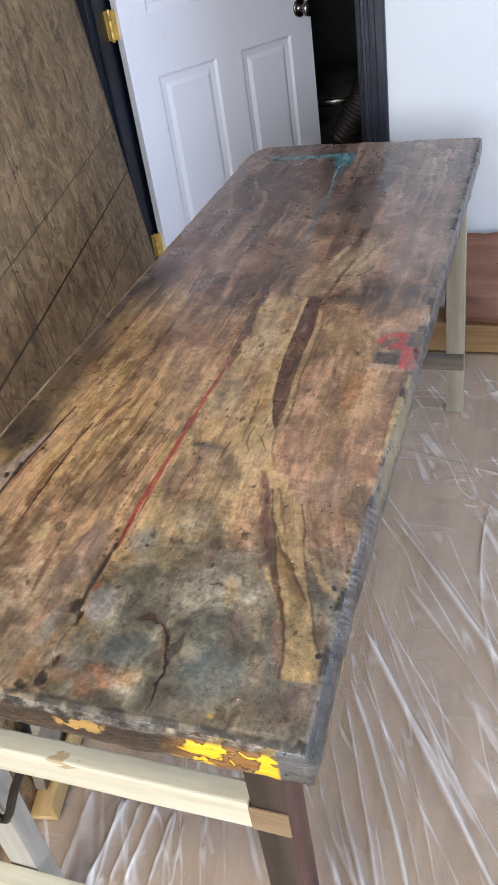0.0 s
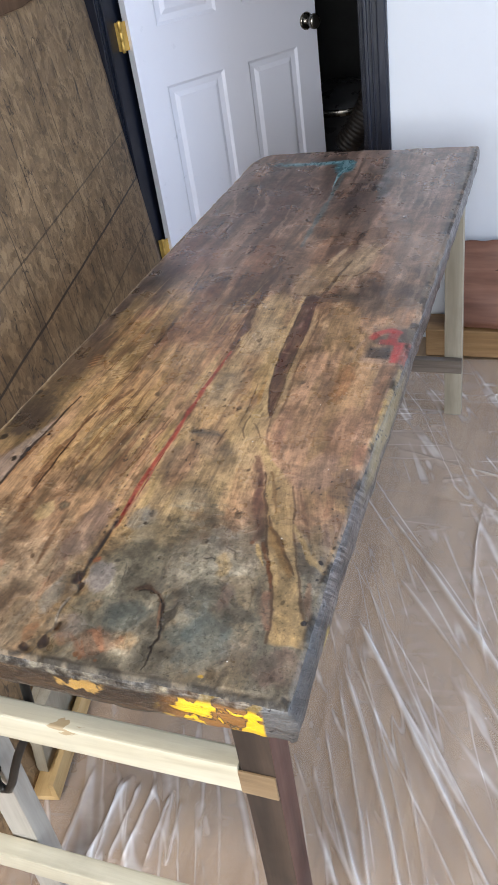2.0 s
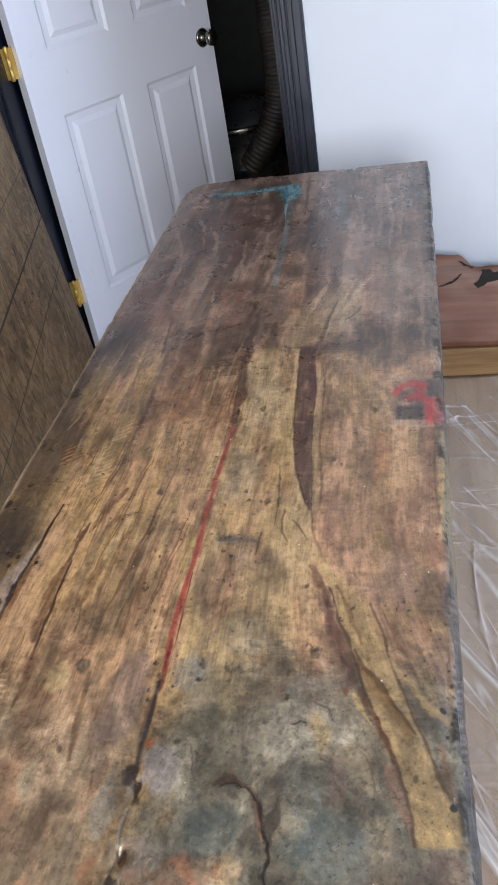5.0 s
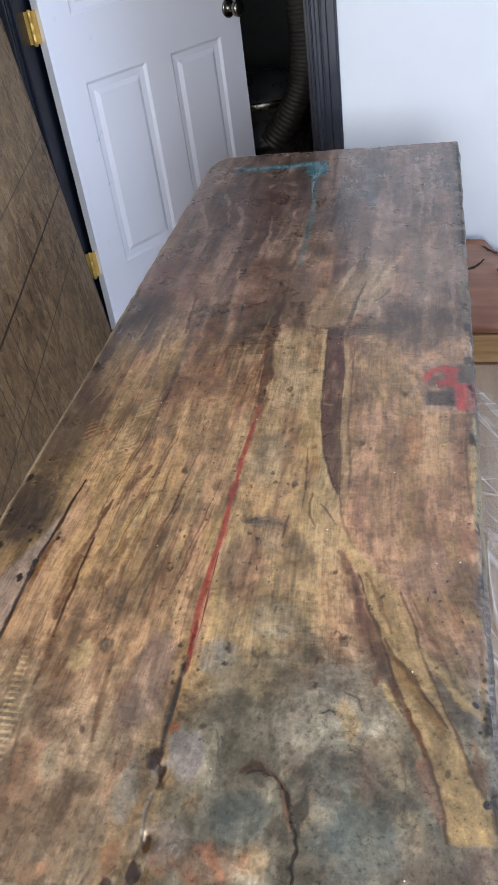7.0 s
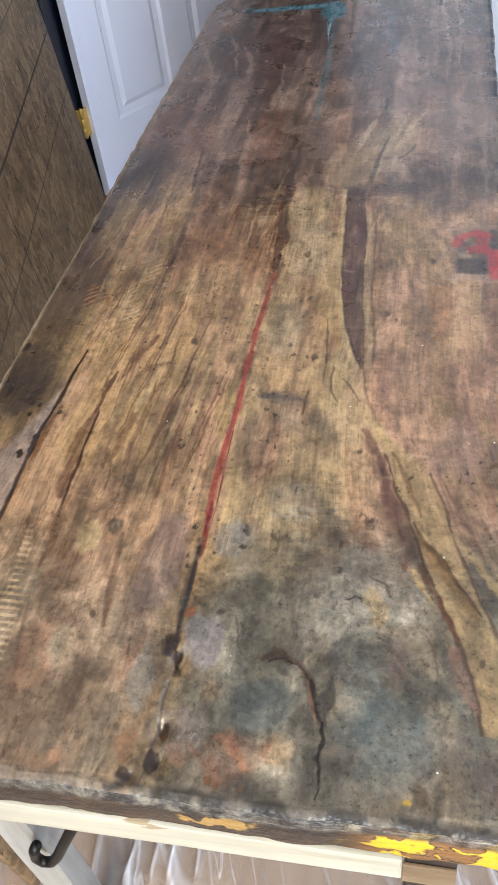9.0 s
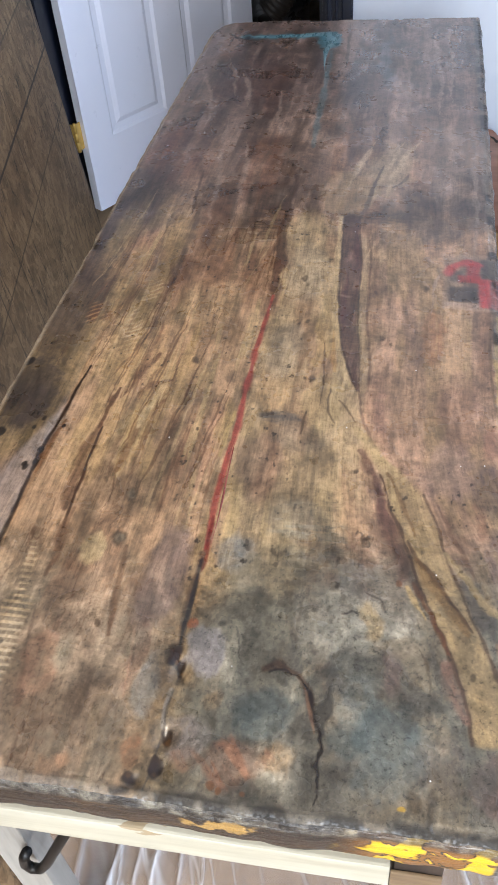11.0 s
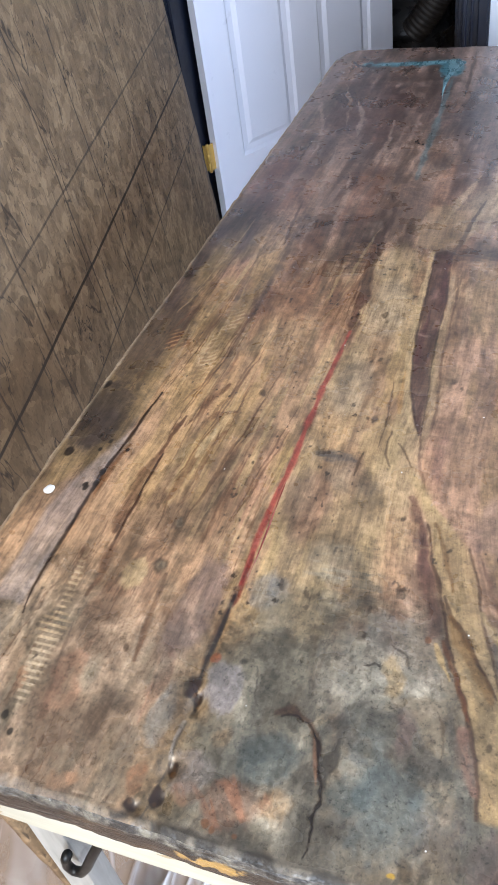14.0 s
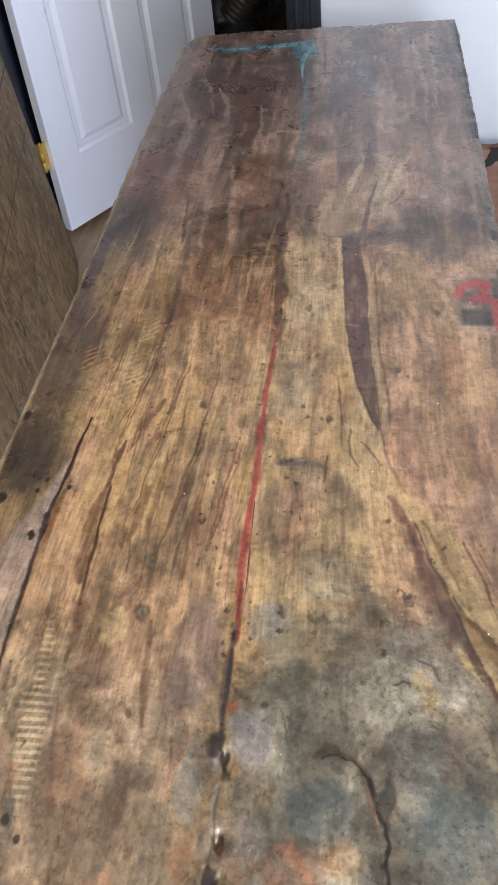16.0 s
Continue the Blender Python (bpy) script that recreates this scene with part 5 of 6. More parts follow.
    stain((96, 66, 58), 0.157, 0.2044, 0.0112, 0.0377, 0.60, 30, 0.3, near, 0.5 + 0.5 * mottle)
    stain((88, 82, 74), 0.245, 0.0938, 0.0169, 0.0304, 0.80, 25, 0.4, near, 0.6 + 0.4 * mottle)
    stain((92, 86, 78), 0.264, 0.0698, 0.0125, 0.0231, 0.70, 25, 0.4, near, 0.6 + 0.4 * mottle)
    between((176, 148, 104), tan_l, tan_r, (0.55 + 0.30 * thin + 0.15 * mottle) * (1 - 0.15 * ease(sy, 0.22, 0.34)), 0.0045, mid)
    between((132, 104, 70), [(0.6 * q[0] + 0.4 * w[0], q[1]) for q, w in zip(tan_l[3:], tan_r[3:])], [(0.4 * q[0] + 0.6 * w[0], q[1]) for q, w in zip(tan_l[3:], tan_r[3:])], 0.38 * streak, 0.006, near)
    curve((118, 84, 50), [(0.1599, 0.2482), (0.1791, 0.2111), (0.1919, 0.1722)], 0.0040, 0.60, mid, 0.5)
    curve((82, 54, 34), [(0.1857, 0.1643), (0.1952, 0.1414), (0.2082, 0.1266), (0.2189, 0.1056), (0.2326, 0.083), (0.2428, 0.0697)], 0.0036, 0.80, mid, 0.5)
    curve((140, 100, 52), [(0.1942, 0.1413), (0.2054, 0.1165), (0.2201, 0.0934), (0.2399, 0.0664)], 0.0075, 0.50, mid, 0.5)
    curve((82, 54, 40), tan_l[2:], 0.0024, 0.75, mid, 0.2)
    curve((84, 58, 42), tan_r[3:-1], 0.0022, 0.65, mid, 0.2)
    curve((164, 140, 100), [(0.2202, 0.1549), (0.2309, 0.1362), (0.2426, 0.1183), (0.2549, 0.0982), (0.2694, 0.0869), (0.2797, 0.0777)], 0.0060, 0.80, mid, 0.4)
    curve((104, 74, 56), [(0.2116, 0.2152), (0.2285, 0.1734), (0.2452, 0.1283)], 0.0035, 0.50, mid, 0.5)
    curve((130, 98, 76), [(0.2628, 0.0582), (0.2704, 0.0319), (0.2786, 0.0096)], 0.0050, 0.60, mid, 0.4)
    curve((186, 156, 104), [(0.1871, 0.1102), (0.1939, 0.0948), (0.2035, 0.0778)], 0.0034, 0.75, fine, 0.4)
    curve((112, 70, 42), [(0.1921, 0.1147), (0.2011, 0.0908), (0.2146, 0.0687), (0.2236, 0.0471)], 0.0034, 0.80, mid, 0.4)
    curve((138, 104, 86), [(0.2219, 0.0358), (0.2296, 0.0129), (0.2369, -0.0114)], 0.0085, 0.75, mid, 0.4, 0.5 + 0.5 * mottle)
    stain((66, 54, 36), 0.243, 0.0264, 0.0033, 0.0043, 0.60, 0, 0.3, mid)
    stain((126, 90, 54), 0.2468, -0.0075, 0.0081, 0.0099, 0.40, 0, 0.3, mid, mottle)
    for kx, ky, r in ((0.2747, 0.003, 0.0036), (0.2791, 0.1354, 0.0026), (0.2772, 0.1261, 0.0025), (0.2783, 0.1149, 0.002), (0.2677, 0.0969, 0.003), (0.2783, 0.0923, 0.0029), (0.2751, 0.0841, 0.0024), (0.2767, 0.0761, 0.0019), (0.2688, 0.0675, 0.0019), (0.2836, 0.1219, 0.002), (0.2817, 0.103, 0.002), (0.2752, 0.1421, 0.0015), (0.2817, 0.1496, 0.0016), (0.2798, 0.0073, 0.0027)):
        stain((34, 26, 22), kx, ky, r * 1.1, r * 1.2, 0.95, 0, 0.5, mid)
    # open pockets along the crack
    for dark, amber in (((0.005, -0.0624, 0.0059, 0.0074), (0.0065, -0.0646, 0.0032, 0.0028)), ((0.003, -0.0867, 0.0062, 0.0088), (0.0024, -0.0913, 0.0022, 0.0022)), ((-0.0133, -0.0972, 0.007, 0.0069), (-0.0158, -0.0949, 0.0026, 0.0026)), ((-0.0049, 0.0074, 0.0054, 0.0108), (-0.0026, 0.0044, 0.0019, 0.0032)), ((0.0041, -0.0046, 0.0048, 0.0063), (0.0043, -0.0056, 0.0014, 0.0021))):
        stain((62, 44, 31), *dark, 0.90, 0, 0.3, near)
        stain((126, 90, 54), *amber, 0.65, 0, 0.2, mid, 0.4 + 0.6 * mottle)
    # painted square with a red figure
    box((104, 92, 84), (0.2182, 0.5533), (0.2942, 0.6716), 0.55, 0.004)
    for a, b in (((0.2161, 0.548), (0.2931, 0.5636)), ((0.2161, 0.548), (0.2184, 0.67)), ((0.2146, 0.6638), (0.2975, 0.6791))):
        box((176, 146, 122), a, b, 0.55, 0.0025)
    box((74, 66, 62), (0.2231, 0.5652), (0.2603, 0.599), 0.75)
    box((80, 72, 68), (0.2242, 0.6114), (0.2437, 0.6382), 0.65)
    box((84, 76, 70), (0.2659, 0.6238), (0.2895, 0.6682), 0.65)
    curve((176, 74, 70), [(0.2226, 0.6305), (0.227, 0.6478), (0.2377, 0.6574), (0.2529, 0.6618), (0.2619, 0.6541)], 0.0085, 0.85, mid)
    box((176, 74, 70), (0.248, 0.6111), (0.2643, 0.66), 0.80)
    box((172, 66, 62), (0.2361, 0.6099), (0.266, 0.6279), 0.70)
    box((186, 74, 72), (0.2625, 0.5554), (0.2909, 0.6209), 0.88)
    # blue pigment
    curve((72, 118, 126), [(-0.2018, 1.5013), (-0.1386, 1.5108), (-0.0777, 1.5166), (-0.03, 1.5289)], 0.0180, 0.80, mid)
    stain((70, 124, 134), -0.0227, 1.4948, 0.0289, 0.0608, 0.80, 0, 0.4, mid)
    curve((78, 112, 116), [(-0.013, 1.4357), (-0.0092, 1.3132), (-0.005, 1.1764), (-0.0026, 1.0664), (-0.0011, 0.9882)], 0.0080, 0.50, mid, 0.5)
    stain((98, 116, 124), 0.1058, 1.3786, 0.0158, 0.1516, 0.35, 0, 0.2)
    stain((30, 26, 26), -0.1981, 1.4946, 0.0074, 0.0171, 0.85, 0, 0.4, mid)
    curve((44, 38, 36), [(-0.238, 1.5209), (-0.2154, 1.487), (-0.1993, 1.5014)], 0.0040, 0.70, mid)
    # saw marks
    rungs = ease(np.sin(y * 900 + 3 * wx), 0.0, 0.7)
    stain((178, 158, 128), -0.1536, -0.0008, 0.0122, 0.0551, 0.80, 4, 0.4, mid, rungs)
    stain((180, 156, 120), -0.1645, 0.0748, 0.0071, 0.0485, 0.75, 8, 0.4, mid, rungs)
    stain((176, 150, 112), -0.1599, 0.038, 0.0176, 0.02, 0.55, 0, 0.4, mid, rungs)
    bones = ease(np.sin(y * 640 - 420 * x + 9 * wx + 6 * vx), 0.1, 0.7) * (0.2 + 0.8 * mottle)
    stain((206, 178, 134), -0.1668, 0.4579, 0.0145, 0.0584, 0.75, 8, 0.4, mid, bones)
    stain((196, 168, 128), -0.1629, 0.5476, 0.0154, 0.0368, 0.65, 8, 0.4, mid, bones)
    stain((190, 150, 104), -0.2203, 0.4766, 0.0164, 0.0434, 0.55, 8, 0.4, mid, bones)
    # saw scoring across the pale middle and the grey end
    worn = ease(fbm(x * 9, y * 6, 29, 3), 0.46, 0.60) * ease(sx, -0.24, -0.20) * (1 - 0.8 * ease(sy, 0.80, 0.95)) * ease(sy, 0.02, 0.10) * (0.35 + 0.65 * ease(sx, -0.02, 0.03))
    lay(0.10 * ease(cross, 0.56, 0.70) * worn, (198, 172, 130))
    lay(0.12 * ease(cross, 0.42, 0.30) * worn, (84, 68, 56))
    grit = fbm(x * 150, y * 110, 71, 3)
    lay(0.75 * ease(grit, 0.75, 0.83) * ease(big, 0.45, 0.60), (46, 38, 32))
    last = (0.6 * (n2 - 0.5) + 0.3 * (n3 - 0.5)) * calm + 0.8 * (mott - 0.5) + 0.5 * (blot - 0.5) + (0.9 * (mott - 0.5) + 0.6 * (blot - 0.5)) * ease(sy, 0.18, 0.04) - 0.32 * ease(sy, 0.20, 0.06) * ease(sx, -0.02, 0.03) + 0.26 * ease(sy, 0.14, 0.04) * ease(sx, 0.0, -0.04) + 0.26 * ease(sy, 0.80, 0.95)
    c *= (2.0 ** np.clip(last, -1.2, 0.8))[..., None]
    # pale rim on the long side, black flecks along the near and right rims
    lay(0.80 * ease(x, -0.274, -0.280), (176, 158, 134))
    edge = np.minimum(y + 0.116 - 0.0175 * (x + 0.283), 0.284 - x)
    lay(0.55 * ease(edge + 0.008 * vx, 0.012, 0.003), (112, 104, 92))
    lay(0.75 * ease(edge + 0.006 * vx, 0.010, 0.004) * ease(fbm(x * 40, y * 40, 97, 3), 0.46, 0.58), (34, 30, 27))
    deep = np.clip(c.mean(-1, keepdims=True) / 0.185, 0.05, 2.0) ** 0.18
    c *= deep * PIGMENT_GAIN
    c *= np.minimum(1.0, 0.46 / c.max(-1, keepdims=True))
    c[:] = np.maximum(c, 0.006)
    return c, gx, calm


def slab_mesh():
    """Top as a fine sheet of points with rounded arris and dents, sides in rough courses, and a flat underside."""
    nu, nv = 620, 1060
    u = np.linspace(0, 1, nu + 1)[:, None] * np.ones((1, nv + 1))
    s = np.linspace(0, 1, nv + 1)[None, :] * np.ones((nu + 1, 1))
    v = 0.55 * s + 0.45 * s * s
    far = YL + (YR - YL) * u
    x = X0 + (X1 - X0) * u + 0.008 * (u - 0.5) * v * (u > 0.5)
    y0 = Y0 + 0.010 * u
    y = y0 + (far - y0) * v
    x = x + u ** 8 * (-0.001 * ease(y, 0.10, -0.05) - 0.007 * ease(y, 0.62, 0.35) * ease(y, -0.08, 0.10))
    sign = np.where(u > 0.5, 1.0, -1.0)
    rimx, rimy = np.abs(2 * u - 1) ** 20, np.abs(2 * v - 1) ** 20
    x = x + sign * rimx * (0.006 * (fbm(y * 6, y * 0 + 3.0, 80, 3) - 0.5) + 0.003 * (fbm(y * 40, y * 0, 84, 2) - 0.5))
    y = y + rimy * (0.006 * (fbm(x * 14, x * 0, 88, 3) - 0.5) + 0.002 * (fbm(x * 70, x * 0, 89, 2) - 0.5))
    r = 0.070
    cx, cy = X0 + r, far - r
    dx, dy = np.maximum(cx - x, 0), np.maximum(y - cy, 0)
    both = (dx > 0) & (dy > 0)
    n = np.hypot(dx, dy) + 1e-9
    k = np.maximum(dx, dy) / n
    x, y = np.where(both, cx - dx * k, x), np.where(both, cy + dy * k, y)
    rim = np.minimum(np.minimum(u, 1 - u) * (X1 - X0), np.minimum(v, 1 - v) * 1.73)
    z = ZT - 0.0035 * np.clip(1 - rim / 0.006, 0, 1) ** 2
    chips = ease(fbm(x * 45, y * 45, 94, 3), 0.50, 0.66)
    z = z - 0.0020 * chips * np.clip(1 - rim / 0.011, 0, 1) ** 0.7
    z = z + 0.0010 * (fbm(x * 10, y * 5, 90, 2) - 0.5) + 0.0003 * (fbm(x * 60, y * 40, 92, 2) - 0.5)
    for ax, ay, rx, ry, deep in DENTS:
        z = z - deep * np.exp(-(((x - ax) / rx) ** 2 + ((y - ay) / ry) ** 2))
    colour, gx, calm = pigment(x, y)
    verts = np.stack([x, y, z], -1).reshape(-1, 3)
    i = np.arange(nu)[:, None] * (nv + 1) + np.arange(nv)[None, :]
    faces = np.stack([i, i + nv + 1, i + nv + 2, i + 1], -1).reshape(-1, 4).tolist()
    tops = len(faces)
    grid = np.arange((nu + 1) * (nv + 1)).reshape(nu + 1, nv + 1)
    ring = np.concatenate([grid[:-1:2, 0], grid[-1, :-1:2], grid[:0:-2, -1], grid[0, :0:-2]])
    # the top's rim joins the coarser side ring through small three-point faces
    full = np.concatenate([grid[:-1, 0], grid[-1, :-1], grid[:0:-1, -1], grid[0, :0:-1]])
    px, py = verts[ring, 0], verts[ring, 1]
    m = len(ring)
    nx_ = np.zeros(m)
    ny_ = np.zeros(m)
    tx, ty = np.roll(px, -1) - np.roll(px, 1), np.roll(py, -1) - np.roll(py, 1)
    ln = np.hypot(tx, ty) + 1e-9
    nx_, ny_ = ty / ln, -tx / ln
    levels = ((0.010, 0.0020), (0.020, 0.0030), (0.032, 0.0025), (0.044, 0.0015), (0.053, -0.0010), (THICK, -0.0070))
    extra, base = [], len(verts)
    for kk, (dz, out) in enumerate(levels):
        w = out + 0.0060 * ease(nx_, 0.6, 0.95) * ease(py, 0.70, 0.30) * min(1.0, dz / 0.03) + 0.0050 * (fbm(px * 22 + py * 5, py * 22 + dz * 60, 100 + kk, 3) - 0.5)
        wave = 0.006 * (fbm(px * 9, py * 9, 120, 2) - 0.5) * (kk == len(levels) - 1)
        extra.append(np.stack([px + nx_ * w, py + ny_ * w, ZT - dz + wave], -1))
    verts = np.concatenate([verts] + extra)
    loop0 = base + np.arange(m)
    for a in range(m):
        b = (a + 1) % m
        faces.append([int(full[2 * a]), int(loop0[a]), int(full[(2 * a + 1) % len(full)])])
        faces.append([int(full[(2 * a + 1) % len(full)]), int(loop0[a]), int(loop0[b])])
        faces.append([int(full[(2 * a + 1) % len(full)]), int(loop0[b]), int(full[(2 * a + 2) % len(full)])])
    for kk in range(len(levels) - 1):
        lo, hi = base + kk * m, base + (kk + 1) * m
        for a in range(m):
            b = (a + 1) % m
            faces.append([lo + a, hi + a, hi + b, lo + b])
    under = base + (len(levels) - 1) * m
    faces.append(list(range(under + m - 1, under - 1, -1)))
    me = bpy.data.meshes.new("slab")
    me.from_pydata(verts.tolist(), [], faces)
    index = np.ones(len(faces), dtype=np.int32)
    index[:tops] = 0
    me.materials.append(SLAB_TOP)
    me.materials.append(SLAB_SIDE)
    me.polygons.foreach_set("material_index", index)
    me.polygons.foreach_set("use_smooth", np.ones(len(faces), dtype=bool))
    rgba = np.ones((len(verts), 4))
    rgba[:base, :3] = colour.reshape(-1, 3)
    rgba[:base, 3] = calm.ravel()
    layer = me.attributes.new("pigment", "FLOAT_COLOR", "POINT")
    layer.data.foreach_set("color", rgba.ravel())
    flow = np.zeros((len(verts), 3))
    flow[:base, 0], flow[:base, 1], flow[:base, 2] = gx.ravel(), y.ravel(), 0.01 * np.clip(1 - rim.ravel() / 0.010, 0, 1)
    layer = me.attributes.new("grain", "FLOAT_VECTOR", "POINT")
    layer.data.foreach_set("vector", flow.ravel())
    return me


slab = tagged(empty("tabletop_slab", (0, 0, 0)), "resin-coated reclaimed wood slab with red and blue fills", "tabletop")
new("slab", slab_mesh()).parent = slab
slab.matrix_world = LEVEL


def blob(r, h, seed):
    """A flattened drop with an uneven outline."""
    bm = bmesh.new()
    bmesh.ops.create_uvsphere(bm, u_segments=16, v_segments=8, radius=1)
    for v in bm.verts:
        k = 1 + 0.18 * noise.noise(Vector((v.co.x * 1.5, v.co.y * 1.5, seed)))
        v.co = Vector((v.co.x * r * k, v.co.y * r * k * 1.1, max(v.co.z, -0.2) * h))
    return bm


part("paint_drop", transform(blob(0.0065, 0.0016, 1), Matrix.Translation((-0.255, 0.196, ZT))), WHITE_DROP, slab, "small white paint drop", True)


def bead(points, high):
    """A slender resin fill: a low lens-shaped bead along (x, y, half width) points."""
    bm = bmesh.new()
    rows = []
    for (x, y, w), (xn, yn, _) in zip(points, points[1:] + [points[-1]]):
        d = Vector((xn - x, yn - y, 0))
        side = Vector((d.y, -d.x, 0)).normalized() if d.length > 1e-6 else side
        rows.append([bm.verts.new(Vector((x, y, ZT - 0.0006 + high * (1 - k * k))) + side * w * k) for k in (-1, -0.6, 0, 0.6, 1)])
    for a, b in zip(rows, rows[1:]):
        for i in range(4):
            bm.faces.new((a[i], a[i + 1], b[i + 1], b[i]))
    bmesh.ops.recalc_face_normals(bm, faces=bm.faces[:])
    if sum(f.normal.z for f in bm.faces) < 0:
        bmesh.ops.reverse_faces(bm, faces=bm.faces[:])
    return bm


def resin(name, dark, light):
    g = Mat(name)
    a = g.noise(g.mapping(g.pos(), scale=(3, 0.6, 1)), 40.0, 5, 0.65)
    b = g.noise(g.pos(), 220.0, 3)
    c = g.mix(g.span(a, 0.35, 0.65), dark, light)
    c = g.mix(g.span(b, 0.58, 0.72, 0, 0.6), c, (0.060, 0.035, 0.026))
    return g.finish(c, g.span(a, 0.3, 0.7, 0.2, 0.36), g.bump(b, 0.2, 0.001), 0, 0.3, 0.12)


RED_RESIN = resin("red_resin", (0.190, 0.048, 0.038), (0.300, 0.078, 0.060))
BLUE_RESIN = resin("teal_blue_resin", (0.065, 0.130, 0.145), (0.130, 0.240, 0.262))
part("red_resin_fill", bead([(float(np.interp(0.535 - 0.40 * t, [0.12, 0.165, 0.219, 0.362, 0.458, 0.55], [0.001, 0.001, -0.001, -0.002, -0.005, -0.002])) + 0.0005 * math.sin(17 * t), 0.535 - 0.40 * t, 0.0038 * math.sin(math.pi * (0.03 + 0.94 * t)) ** 0.8 * (1 - 0.50 * t) * (1 + 0.2 * math.sin(31 * t))) for t in [i / 60 for i in range(61)]], 0.0007), RED_RESIN, slab, "thin red resin line", True)
part("blue_resin_fill", bead([(-0.190 + 0.180 * t, 1.502 + 0.034 * t + 0.0015 * math.sin(9 * t), (0.0130 + 0.0040 * t) * min(1.0, 0.25 + 6 * t) * (1 + 0.12 * math.sin(23 * t))) for t in [i / 40 for i in range(41)]], 0.0010), BLUE_RESIN, slab, "teal-blue resin bar", True)
part("blue_resin_fill", bead([(-0.016 + 0.006 * t - 0.010 * math.sin(3.1 * t), 1.536 - 0.24 * t, 0.0250 * (1 - t) ** 1.9 * (1 + 0.12 * math.sin(19 * t)) + 0.0003) for t in [i / 50 for i in range(51)]], 0.0010), BLUE_RESIN, slab, "tapering teal-blue resin wedge", True)


def trestle(name, label, front, xl, xr, turn, near):
    """A frame of two posts with an upper beam and a lower rail."""
    t = tagged(empty(name, (0, front, 0)), label, "trestle", "trestles under the slab")
    t.rotation_euler = (0, 0, radians(turn))
    top = ZT - THICK - 0.0035
    lift = math.tan(radians(1.9))
    d = 0.040
    if near:
        post = part("post", block(xr - 0.048, xr - 0.003, -0.0265, d - 0.016, 0.001, top - lift * xr, 0.002, 0.0008, 12, 3), [DARK_POST, RED_POST], t, "dark stained post with a reddish side")
        for f in post.data.polygons:
            if f.normal.x > 0.7:
                f.material_index = 1
        part("post", block(xl, xl + 0.050, 0.002, d, 0.001, top - lift * (xl + 0.05), 0.002, 0.0008, 12, 5), GREY_POST, t, "weathered grey post")
        part("beam", block(xl - 0.03, xr - 0.051, -0.028, 0.0015, 0.560, 0.610, 0.003, 0.0008, 14, 6), PALE_PINE, t, "pale pine beam")
        part("beam_end", block(xr - 0.0505, xr - 0.003, -0.0300, -0.0268, 0.562, 0.606, 0.001, 0.0008, 5, 7), TAN_END, t, "tan stained beam end")
        part("rail", block(xl - 0.06, xr - 0.02, -0.034, -0.001, 0.170, 0.214, 0.003, 0.0008, 14, 8), PALE_PINE, t, "pale pine lower rail")
    else:
        part("post", block(xr - 0.050, xr, 0.0, 0.036, 0.001, top - lift * xr, 0.002, 0.0008, 12, 9), SHADED_PINE, t, "pale pine post")
        part("post", block(xl, xl + 0.052, 0.0, 0.036, 0.001, top - lift * (xl + 0.052), 0.002, 0.0008, 12, 10), SHADED_PINE, t, "pale pine post")
        part("rail", block(xl - 0.005, xr + 0.002, -0.024, -0.001, 0.165, 0.208, 0.002, 0.0008, 14, 11), GREY_RAIL, t, "grey-brown lower rail")
        part("beam", block(xl - 0.01, xr - 0.055, -0.024, -0.001, 0.60, 0.65, 0.002, 0.0008, 14, 12), PALE_PINE, t, "pale pine beam")
    return t


trestle("trestle", "pale pine trestle with one dark stained post", -0.034, -0.255, 0.268, 0.0, True)
trestle("trestle", "pale pine trestle with a grey-brown rail", 1.610, -0.250, 0.288, 0.0, False)


# ---- black hook under the slab ----
HOOK = [(-0.085, -0.020, 0.752), (-0.094, -0.021, 0.660), (-0.102, -0.022, 0.590), (-0.107, -0.024, 0.553), (-0.124, -0.036, 0.522), (-0.143, -0.044, 0.485),
        (-0.160, -0.046, 0.448), (-0.176, -0.046, 0.412), (-0.190, -0.046, 0.388), (-0.202, -0.046, 0.384), (-0.208, -0.046, 0.396), (-0.203, -0.046, 0.420), (-0.194, -0.046, 0.440)]
hook = tagged(part("iron_hook", tube(HOOK, 0.0065, 12), BLACK_METAL, None, "", True), "black iron hook hanging under the slab", "hook")


# ---- boards by the white wall ----
def live_edge_board():
    L, n, T = 1.25, 120, 0.038
    bm = bmesh.new()
    cols = []
    m = 14
    for i in range(n + 1):
        s = L * i / n
        dip = min(1.0, max(0.0, (s - 0.215) / 0.045)) * min(1.0, max(0.0, (0.62 - s) / 0.18))
        top = 0.283 - 0.036 * dip * dip * (3 - 2 * dip) + 0.010 * noise.noise(Vector((s * 4.1, 0, 5))) + 0.006 * noise.noise(Vector((s * 23, 0, 2)))
        foot = 0.006 * noise.noise(Vector((s * 5, 3, 1)))
        col = []
        for j in range(m):
            k = j / (m - 1)
            col.append(bm.verts.new((s, -T / 2 + 0.004 * noise.noise(Vector((s * 9, k * 6, 0))), foot + (top - foot) * k)))
        for j in range(m):
            k = 1 - j / (m - 1)
            col.append(bm.verts.new((s, T / 2, foot + (top - foot) * k - 0.010 * k)))
        cols.append(col)
    w = 2 * m
    for a, b in zip(cols, cols[1:]):
        for j in range(w):
            f = bm.faces.new((a[j], b[j], b[(j + 1) % w], a[(j + 1) % w]))
            if j == w - 1:
                f.material_index = 1
    bm.faces.new(cols[0])
    bm.faces.new(cols[-1][::-1])
    bmesh.ops.recalc_face_normals(bm, faces=bm.faces[:])
    return bm


